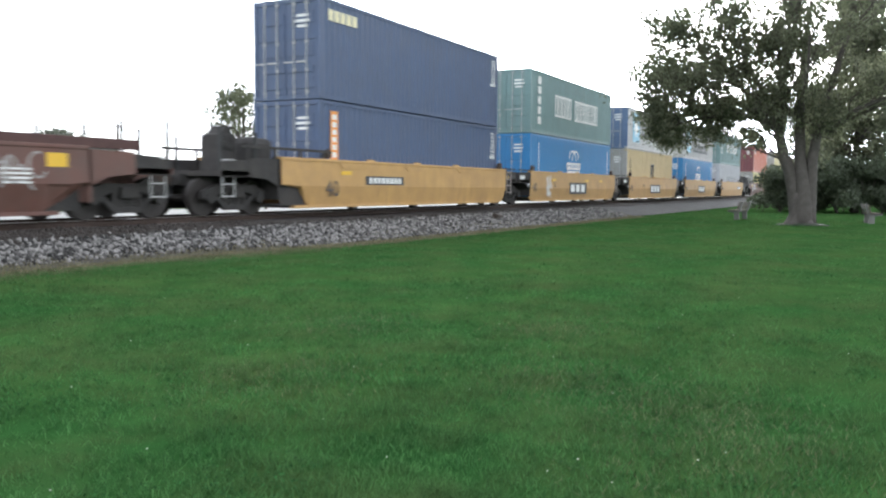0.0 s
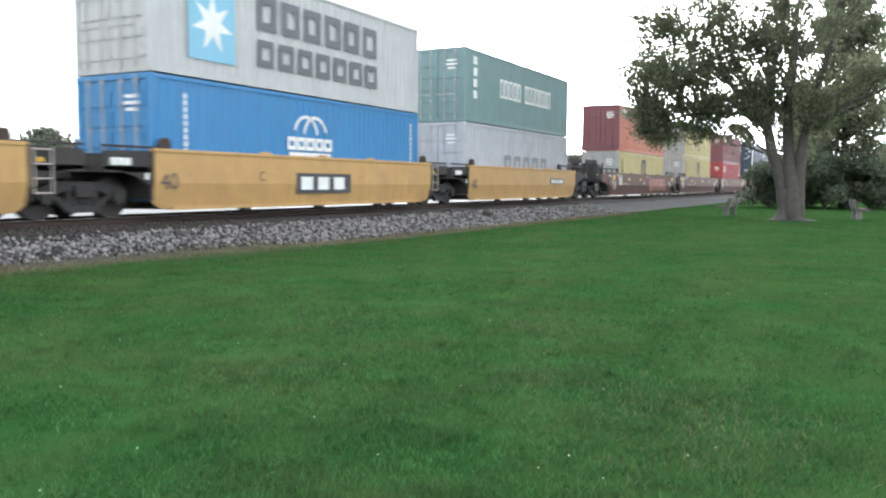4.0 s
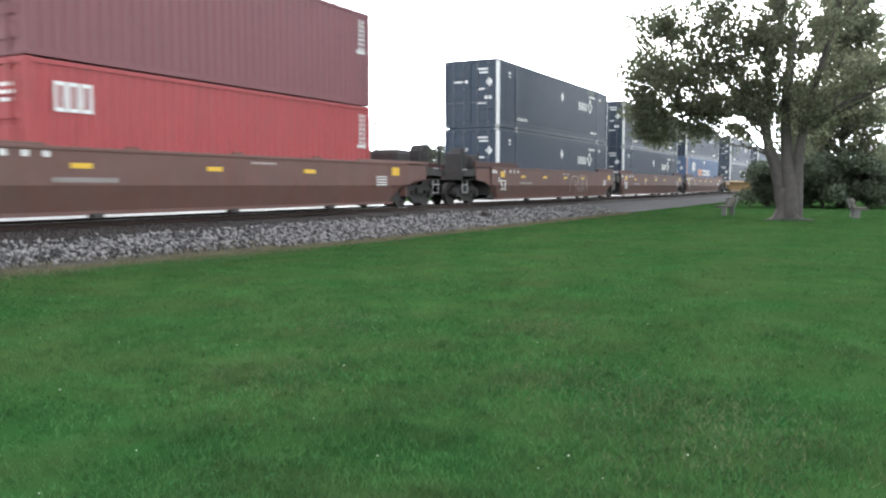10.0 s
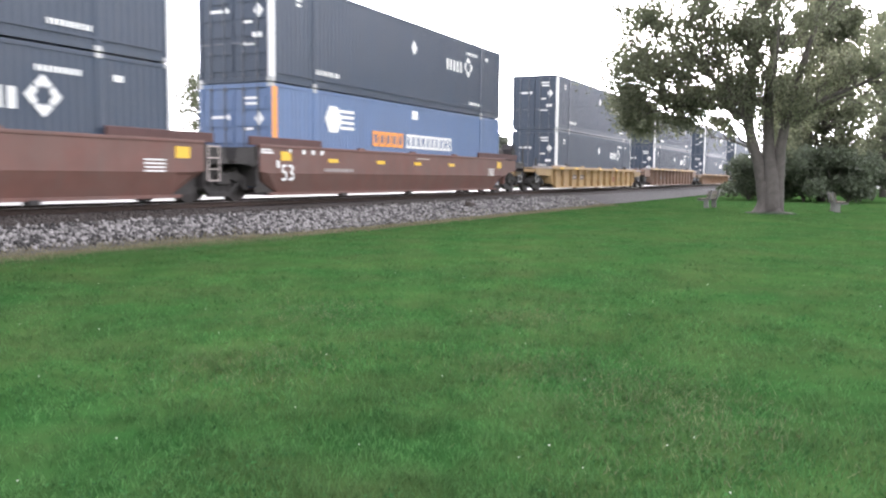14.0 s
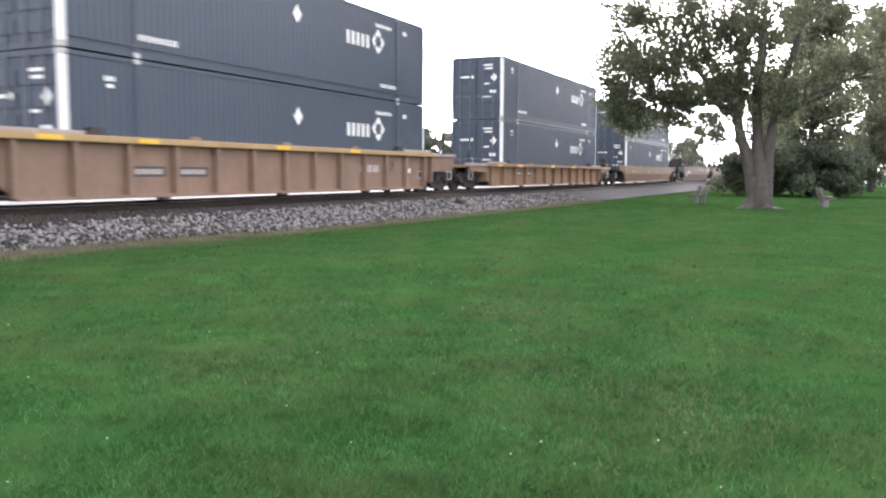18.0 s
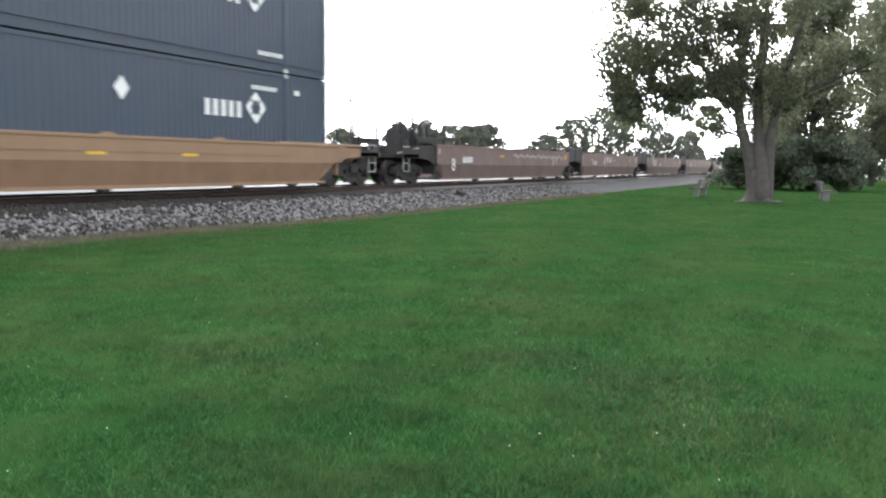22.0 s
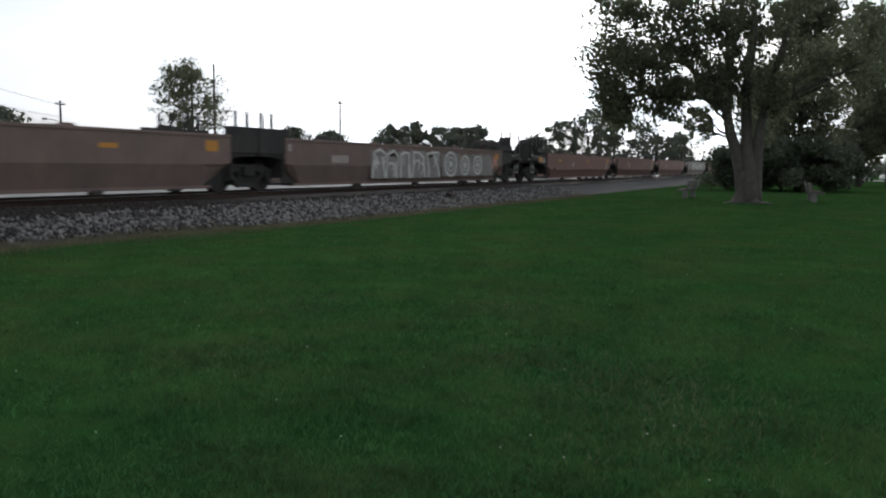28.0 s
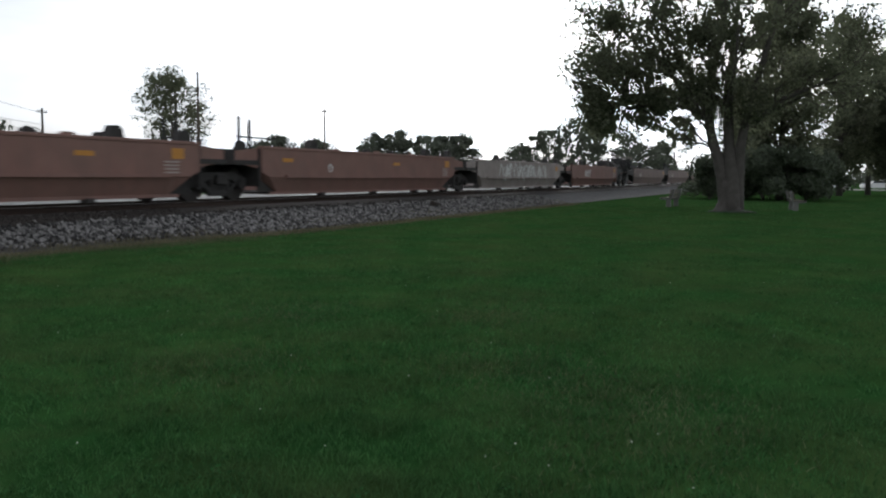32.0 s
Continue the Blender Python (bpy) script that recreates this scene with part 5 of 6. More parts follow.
def marks_diamond(L, H, y):
    g = bars(Geo(), 10.78, 1.58, 1.5, 0.42, 5, y, 0.42)
    cx, cz = 12.76, 1.88
    for a0 in range(4):
        u = radians(90 * a0)
        p = [(cx + r * math.cos(u + s), y - 0.006, cz + r * math.sin(u + s)) for r, s in ((0.42, 0.0), (0.31, 0.72), (0.17, 0.62), (0.22, 0.0), (0.17, -0.62), (0.31, -0.72))]
        g.add(p, [(0, 1, 2, 3), (0, 3, 4, 5)])
    bars(g, 12.6, 2.36, 1.1, 0.12, 9, y, 0.35)
    bars(g, 2.1, 0.40, 1.25, 0.14, 11, y, 0.4)
    bars(g, 12.9, 0.38, 1.1, 0.12, 9, y, 0.35)
    bars(g, 1.10, H - 0.56, 0.32, 0.11, 3, y, 0.3)
    flat(g, 1.16, H - 0.70, 0.2, 0.08, y)
    flat(g, 14.5, H - 0.56, 0.26, 0.14, y)
    dx, dz = 8.14, 2.02
    g.add([(dx - 0.22, y - 0.005, dz), (dx, y - 0.005, dz - 0.27), (dx + 0.22, y - 0.005, dz), (dx, y - 0.005, dz + 0.27)], [(0, 1, 2, 3)])
    r = Geo().box(0.2, y - 0.012, 0.24, L - 0.2, y + 0.01, 0.29)
    return [("logo", g, M_WHITE), ("rub_rail", r, C_PAINT["slate"])]


def marks_stack(L, H, y):
    g = frames(Geo(), 7.6, 1.35, 3.7, 0.5, 10, y, 0.12)
    m = [("lettering", g, M_WHITE), ("lettering", frames(Geo(), 5.3, 1.35, 2.1, 0.5, 5, y, 0.12), M_ORANGEBAND)]
    g = Geo()
    for k in range(4):
        flat(g, 3.1 + 0.1 * k, 2.3 - k * 0.17, 1.05 - 0.1 * k, 0.09, y)
    ring(g, 3.0, 2.07, 0.0, 0.46, 0, 360, y, 6)
    flat(g, 8.0, 2.4, 0.45, 0.3, y)
    m += [("logo", g, M_WHITE), ("corner_band", flat(Geo(), 0.02, 0.1, 0.22, H - 0.2, y), M_ORANGEBAND)]
    return m


def marks_band(L, H, y):
    m = [("corner_band", flat(Geo(), 0.52, 1.16, 0.36, 1.45, y, 0.012), M_ORANGEBAND)]
    g = Geo()
    for k in range(6):
        flat(g, 0.60, 2.36 - k * 0.22, 0.2, 0.15, y - 0.012)
    return m + [("lettering", g, M_WHITE)] + marks_corner(L, H, y)


LOW_Z, UP_Z = 0.31, 3.236


def make_train():
    wells = [  # start, end, colour, style, extras
        (-6.3, 11.3, "brown", "smooth", dict(tags=(12.5, 14.8), solid=True, plate=0.24, car_end=(True, False), spray=[(91, 8.5, 0.6, 8.0, 0.7, M_GHOST, 0.05)])),
        (17.3, 31.8, "yellow", "smooth", dict(number="40", number_at=(1.93, 0.43, 0.46), logo=(3.98, 2.25, 0.77, 0.27, 8), tags=(2.7,))),
        (34.6, 47.4, "yellow", "smooth", dict(number="40", number_at=(0.16, 0.58, 0.38), letter="E", letter_at=2.95, logo=(5.05, 2.66, 0.43, 0.58, 3), tags=(2.6, 7.5, 9.9), spray=[(5, 1.9, 0.25, 0.75, 0.45, M_SPRAY, 0.07), (6, 1.9, 0.6, 0.8, 0.42, M_SPRAY, 0.06), (7, 1.8, 0.95, 0.8, 0.4, M_SPRAY, 0.05)])),
        (50.6, 63.3, "yellow", "smooth", dict(number="40", number_at=(0.16, 0.58, 0.38), letter="D", letter_at=3.2, logo=(5.02, 2.68, 0.44, 0.57, 3))),
        (66.4, 79.2, "yellow", "smooth", dict(number="40", number_at=(0.16, 0.58, 0.38), letter="C", letter_at=3.5, logo=(5.06, 2.64, 0.46, 0.56, 3))),
        (82.4, 95.2, "yellow", "smooth", dict(number="40", number_at=(0.16, 0.58, 0.38), logo=(9.0, 2.0, 0.77, 0.27, 8))),
        (101.4, 119.2, "brown", "smooth", dict(number="53", letter="A", letter_at=8.3, tags=(4.3, 7.2), pieces_of=[(3, 9.7, 0.30, 5.2, 1.02, 6, None, M_PINK, 0.07)], spray=[(13, 10.0, 0.4, 4.6, 0.85, M_PINK, 0.05), (8, 2.15, 0.68, 0.95, 0.6, M_SPRAY, 0.10)])),
        (121.5, 139.0, "brown", "smooth", dict(number="53", letter="C", letter_at=6.1, tags=(4.6, 9.5, 13.0))),
        (141.2, 157.9, "brown", "smooth", dict(number="53", solid=True, plate=0.12, tags=(3.4, 7.2, 11.0))),
        (165.0, 182.8, "brown", "smooth", dict(number="53", solid=True, tags=(3.2, 6.0, 9.0, 11.8), pieces_of=[(22, 9.9, 0.36, 3.1, 1.0, 3, None, M_FADED, 0.04)])),
        (184.8, 203.0, "brown", "smooth", dict(number="53", letter="C", letter_at=6.1, solid=True, tags=(3.2, 6.0, 9.0, 11.8))),
        (205.1, 222.3, "brown", "smooth", dict(number="53", solid=True, tags=(3.2, 6.0, 8.6, 11.4))),
        (229.0, 246.8, "ochre", "ribbed", dict(top_z=1.22)),
        (252.3, 270.6, "rust", "ribbed", dict(number="53", number_at=(15.15, 0.78, 0.30))),
        (276.2, 295.2, "tan", "ribbed", dict(top_z=1.12)),
        (301.5, 319.2, "orange", "smooth", dict(tags=(2.6, 8.2, 11.0), top_z=1.22, solid=True, plate=0.10, car_end=(False, False))),
        (326.2, 343.2, "dark", "smooth", dict(number="8", number_at=(1.32, 0.48, 0.50), tags=(6.5,), waves=[(8.2, 1.16, 7.6, 0.07, 9, 0.035)], spray=[(72, 13.6, 0.7, 1.6, 0.4, M_PINK, 0.04)])),
        (345.8, 360.7, "dark", "smooth", dict(letter="E", tags=(2.0, 7.5, 12.0), spray=[(31, 5.0, 0.9, 2.4, 0.5, M_SPRAY, 0.05)])),
        (364.0, 379.2, "dark", "smooth", dict(letter="D", tags=(2.0, 7.0, 11.5), spray=[(33, 2.0, 0.85, 2.0, 0.55, M_SPRAY, 0.05)])),
        (382.0, 398.8, "dark", "smooth", dict(letter="C", tags=(3.0, 8.0, 12.5))),
        (401.2, 418.4, "dark", "smooth", dict(letter="B", letter_at=5.55, tags=(6.15, 9.3, 12.3), pieces_of=[(41, 4.85, 0.26, 5.5, 1.12, 5, M_SILVER, M_SPRAY, 0.085), (47, 10.5, 0.30, 5.4, 1.05, 0, M_SILVER, M_SPRAY, 0.06)], spray=[(45, 15.6, 0.6, 1.1, 0.6, M_PINK, 0.07)], eyes=((11.3, 0.82, 0.52), (12.75, 0.78, 0.42), (14.15, 0.80, 0.42)))),
        (425.4, 439.5, "red", "ledge", dict(letter="B", tags=(2.0, 8.0))),
        (441.9, 455.3, "red", "ledge", dict(letter="C", letter_at=3.75, tags=(3.0, 9.5))),
        (457.9, 471.6, "red", "ledge", dict(letter="D", letter_at=3.5, tags=(1.0, 8.0), posts=True)),
        (474.4, 488.0, "pale", "ledge", dict(spray=[(51, 3.0, 0.5, 8.0, 0.9, M_SPRAY, 0.08)])),
        (490.8, 504.0, "red", "ledge", dict(spray=[(52, 3.0, 0.7, 2.0, 0.6, M_SPRAY, 0.06)])),
        (511.0, 527.0, "dark", "smooth", dict()),
        (529.6, 545.6, "dark", "smooth", dict()),
        (548.2, 564.2, "dark", "smooth", dict()),
    ]
    n = len(wells)
    for i, (a0, a1, colour, style, extra) in enumerate(wells):
        front = joint(a0 - wells[i - 1][1]) if i else ("end", 2.6)
        back = joint(wells[i + 1][0] - a1) if i + 1 < n else ("end", 2.6)
        well_car(a0, a1, colour, style, front, back, group="well cars of the train", **extra)
    HC, STD = 2.896, 2.591
    navy = "dark navy blue steel container stacked on a well car"
    for s, z0, L, H, colour, label, marks, extra in [
        (19.33, LOW_Z, 12.19, HC, "navy", "navy blue corrugated container sunk in a yellow well car", marks_band, {}),
        (19.33, UP_Z, 12.19, HC, "navy", "navy blue corrugated container with small cream lettering", marks_lessor, {}),
        (35.11, LOW_Z, 12.19, HC, "blue", "bright blue corrugated container with a white arched emblem", marks_blue, {}),
        (35.11, UP_Z, 12.19, HC, "green", "grey-green corrugated container with tall white lettering", marks_green, {}),
        (50.78, LOW_Z, 12.19, HC, "sand", "sand yellow container with a dark arched mark", marks_arch_low, dict(door="doorgrey")),
        (50.78, UP_Z, 12.19, STD, "grey", "pale grey container with a light blue star panel", marks_star, dict(door="steel")),
        (66.58, LOW_Z, 12.19, HC, "blue", "bright blue container with a white arched emblem", marks_blue, {}),
        (66.58, UP_Z, 12.19, HC, "grey", "pale grey container with star panel and two lettered lines", lambda L, H, y: marks_star(L, H, y, True), {}),
        (82.52, LOW_Z, 12.19, HC, "white", "off-white container with faint grey lettering", lambda L, H, y: [("lettering", frames(Geo(), 3.9, 0.95, 5.5, 0.75, 5, y, 0.3), M_MIDGREY)], {}),
        (82.52, UP_Z, 12.19, HC, "green", "weathered grey-green container with white lettering", marks_green_small, {}),
        (104.45, 0.29, 12.19, STD, "yellow", "pale yellow container with a dark arched mark", marks_arch, dict(door="doorgrey")),
        (104.45, 2.915, 12.19, HC, "orange", "faded orange corrugated container with a small white mark", marks_small, dict(door="maroon")),
        (124.22, LOW_Z, 12.19, HC, "yellow", "pale yellow container low in a brown well car", marks_arch, dict(door="doorgrey")),
        (124.22, UP_Z, 12.19, HC, "yellow", "pale yellow upper container with a dark arched mark", marks_arch, dict(door="doorgrey")),
        (143.88, LOW_Z, 12.19, HC, "red", "bright red container with a white three-bar mark", marks_red, {}),
        (143.88, UP_Z, 12.19, HC, "maroon", "dull maroon container with a small white mark", marks_small, {}),
    ]:
        container(s, z0, L, H, colour, label, marks, **extra)
    for s in (166.09, 185.98, 205.87, 230.03, 254.09, 278.22, 302.75):
        for z0 in (LOW_Z, UP_Z):
            if s == 205.87 and z0 == LOW_Z:
                container(s, z0, 16.15, HC, "steel", "steel blue long container with an orange corner band", marks_stack, big=True)
            else:
                container(s, z0, 16.15, HC, "slate", "long dark blue-grey container with a white diamond emblem", marks_diamond, big=True, white_post=True)


def travel(t):
    """How far the train has come since the start."""
    return 13.2339 * t + 0.0088031 * t * t + 0.00018657 * t ** 3


def motions():
    times = [0.5 * k for k in range(65)]
    for ob, s, y, z in TRAIN:
        walk(ob, [(t, pose(s - travel(t), y, z)) for t in times])
    # every wheelset rolls on the rail, a turn for each 2.9 m
    keyed = {}
    for ob, dx in WHEELSETS:
        if dx not in keyed:
            walk(ob, [(k / FPS, pose(dx, 0, WHEEL_R, 0, -math.degrees(travel(k / FPS) / WHEEL_R) % 360, 0)) for k in range(32 * FPS + 1)])
            keyed[dx] = ob.animation_data
        else:
            ob.rotation_mode = "QUATERNION"
            ob.animation_data_create()
            ob.animation_data.action = keyed[dx].action
            ob.animation_data.action_slot = keyed[dx].action_slot

# ---- trees, park, distance ----
M_BARK = mat("grey_brown_bark", (0.08, 0.071, 0.063), 0.95, vary=0.3, scale=5, bump=0.9, bump_scale=14)
M_LEAF = mat("tree_leaf", (0.145, 0.16, 0.10), 0.55, vary=0.2, scale=0.6, per_island=0.35, alt=(0.17, 0.185, 0.12), translucent=0.7)
M_LEAF_DARK = mat("dense_shrub_leaf", (0.08, 0.10, 0.062), 0.6, vary=0.2, scale=0.6, per_island=0.35, translucent=0.4)
# far leaves are paled: the haze before them is put into this colour
M_FARLEAF = mat("haze_paled_foliage", (0.14, 0.155, 0.115), 0.8, vary=0.25, scale=0.25, per_island=0.3, translucent=0.2)
M_WOOD = mat("weathered_bench_wood", (0.10, 0.08, 0.065), 0.85, vary=0.25, scale=6, bump=0.4, per_object=0.15)
M_CONCRETE = mat("pale_concrete", (0.19, 0.185, 0.175), 0.9, vary=0.15, scale=4, bump=0.3)
M_POLE = mat("grey_pole_wood", (0.12, 0.10, 0.085), 0.9, vary=0.2, scale=3)
M_WALL = mat("white_siding", (0.72, 0.72, 0.70), 0.8, vary=0.06)
M_ROOF = mat("grey_roof", (0.16, 0.155, 0.15), 0.85, vary=0.15, scale=2)
M_GLASS = mat("dark_window_glass", (0.03, 0.035, 0.04), 0.1, vary=0.05)
M_SOIL = mat("bare_soil", (0.024, 0.034, 0.018), 0.95, vary=0.25, scale=4, bump=0.5)


def leaf_cloud(centres, radii, per, size, rng, flat_z=0.75):
    """Small four-cornered leaves in loose clumps round the given centres."""
    c = np.repeat(np.asarray(centres), per, 0)
    r = np.repeat(np.asarray(radii), per)
    n = len(c)
    d = rng.normal(size=(n, 3))
    d /= np.linalg.norm(d, axis=1)[:, None]
    p = c + d * (r * rng.random(n) ** 0.55)[:, None] * np.array([1, 1, flat_z])
    s = size * rng.uniform(0.6, 1.4, n)
    u = rng.normal(size=(n, 3))
    u /= np.linalg.norm(u, axis=1)[:, None]
    w = np.cross(u, rng.normal(size=(n, 3)))
    w /= np.linalg.norm(w, axis=1)[:, None]
    a_, b_ = u * s[:, None], w * (s * 0.62)[:, None]
    v = np.stack([p - a_, p + b_ * 0.9 - a_ * 0.1, p + a_, p - b_ * 0.9 - a_ * 0.1], 1).reshape(-1, 3)
    return v, np.arange(4 * n).reshape(-1, 4)


def grow(rng, start, heading, length, radius, depth, spread, out, tips, droop=0.0):
    """A limb with its branches: bent tapered tubes, tips collected."""
    n = 5
    p = Vector(start)
    d = Vector(heading).normalized()
    path, rad = [p.copy()], [radius]
    for k in range(n):
        d = (d + Vector(rng.normal(0, 0.12, 3)) + Vector((0, 0, 0.05 - droop))).normalized()
        p = p + d * length / n
        path.append(p.copy())
        rad.append(radius * (1 - 0.5 * (k + 1) / n))
    out.append((path, rad))
    if depth == 0:
        tips.append(p.copy())
        tips.append(path[3].copy())
        return
    if depth <= 2:
        tips.append(path[4].copy())
    kids = 3 if depth > 1 else 4
    for k in range(kids):
        q = path[n - (k % 3)]
        t = Vector(rng.normal(0, 1, 3))
        side = d.cross(t).normalized()
        h = (d * (1 - spread * 0.4) + side * spread).normalized()
        grow(rng, q, h, length * rng.uniform(0.6, 0.82), rad[n - (k % 3)] * 0.72, depth - 1, spread, out, tips, droop)


def tree(name, at, label, stems, core, size, count, leaf_mat, seed, per, clump, leaf, category="tree", flare=0.0, group="", low=-0.7, targets=()):
    """stems: lists of (x, y, z, radius); boughs reach from them into an egg-shaped crown (core: centre, size: half axes)."""
    rng = np.random.default_rng(seed)
    t = thing(name, at, label, category, group)
    out, tips = [], []
    knots = []
    for st in stems:
        out.append(([Vector(q[:3]) for q in st], [q[3] for q in st]))
        for p, q in zip(st, st[1:]):
            for k in range(4):
                knots.append((Vector(p[:3]).lerp(Vector(q[:3]), k / 4), p[3] + (q[3] - p[3]) * k / 4))
        tips.append(Vector(st[-1][:3]))
    floor_z = min(q[0].z for q in knots)
    aims = [Vector(q) for q in targets]
    while len(aims) < count + len(targets):
        d = Vector(rng.normal(0, 1, 3)).normalized()
        if d.z < low:
            continue
        aims.append(Vector([core[k] + d[k] * size[k] * rng.uniform(0.72, 1.0) for k in range(3)]))
    for a_ in aims:
        q, r = min(knots, key=lambda s: abs(s[0].z - (0.8 * a_.z)) + 0.75 * (Vector((a_.x, a_.y, 0)) - Vector((s[0].x, s[0].y, 0))).length + (9 if s[0].z < floor_z + 0.18 * a_.z else 0))
        way = a_ - q
        grow(rng, q, way + Vector((0, 0, 0.1 * way.length)), way.length * 0.52, min(r * 0.45, 0.022 * way.length + 0.015), 2, 0.62, out, tips, 0.0)
    g = Geo()
    for path, rad in out:
        g.tube(path, rad, 10 if rad[0] > 0.08 else (6 if rad[0] > 0.02 else 4))
    if flare:
        n = 14
        g.loft([[((flare * (1.0 - 0.55 * h) * (1 + 0.22 * math.sin(5 * k * 6.2832 / n + 1))) * math.cos(6.2832 * k / n), (flare * (1.0 - 0.55 * h) * (1 + 0.2 * math.cos(3 * k * 6.2832 / n))) * math.sin(6.2832 * k / n), z_) for k in range(n)] for h, z_ in ((0, -0.05), (0.5, 0.12), (0.8, 0.4), (0.95, 0.9), (1.0, 1.4))])
    part("trunk", g, M_BARK, t, smooth=True)
    cs = [q[:] for q in tips]
    rs = rng.uniform(0.55, 1.3, len(cs)) * clump
    v, f = leaf_cloud(cs, rs, per, leaf, rng)
    quick_mesh("crown", v, f, leaf_mat, parent=t)
    return t


def bench(at, turn):
    b = thing("park_bench", (*at, 0, 0, turn), "weathered wooden slat bench on pale concrete supports on the lawn", "bench", "benches by the tree")
    for x in (-0.7, 0.7):
        g = Geo()
        g.prism([(-0.02, -0.02), (0.22, -0.02), (0.20, 0.36), (0.27, 0.42), (0.40, 0.90), (0.31, 0.92), (0.20, 0.47), (-0.36, 0.44), (-0.36, 0.38), (-0.02, 0.34)], x - 0.06, x + 0.06)
        # the outline lies in depth and height: turn it so that it stands across the bench
        g.v = [(y, x_, z) for x_, y, z in g.v]
        part("support", g, M_CONCRETE, b, "pale concrete bench support")
    for k in range(4):
        part("seat_slat", Geo().bevelled(-0.9, -0.27 + 0.12 * k, 0.44, 0.9, -0.17 + 0.12 * k, 0.48, 0.008), M_WOOD, b)
    for k in range(3):
        y, z = 0.20 + 0.035 * k, 0.55 + 0.13 * k
        part("back_slat", Geo().bevelled(-0.9, y - 0.05, z - 0.05, 0.9, y - 0.015, z + 0.05, 0.008), M_WOOD, b)
    return b


def polar(az, dist, z=0.0):
    return (dist * math.cos(radians(az)), dist * math.sin(radians(az)), z)


def utility_pole(az, dist, top, arms=1, label="grey wooden utility pole with a crossarm"):
    h = EYE_HEIGHT + dist * math.tan(radians(top))
    p = thing("utility_pole", polar(az, dist), label, "pole", "utility poles beyond the track")
    part("pole", Geo().tube([(0, 0, -0.1), (0, 0, h)], [0.15, 0.09] if arms else [0.10, 0.07], 8), M_POLE, p)
    for k in range(arms):
        z = h - 0.35 - 0.7 * k
        part("crossarm", Geo().box(-0.55, -0.05, z - 0.05, 0.55, 0.05, z + 0.05), M_POLE, p)
        for x in (-0.5, -0.25, 0.25, 0.5):
            part("insulator", Geo().tube([(x, 0, z + 0.06), (x, 0, z + 0.2)], 0.04, 6), M_GALV, p)
    return p, h


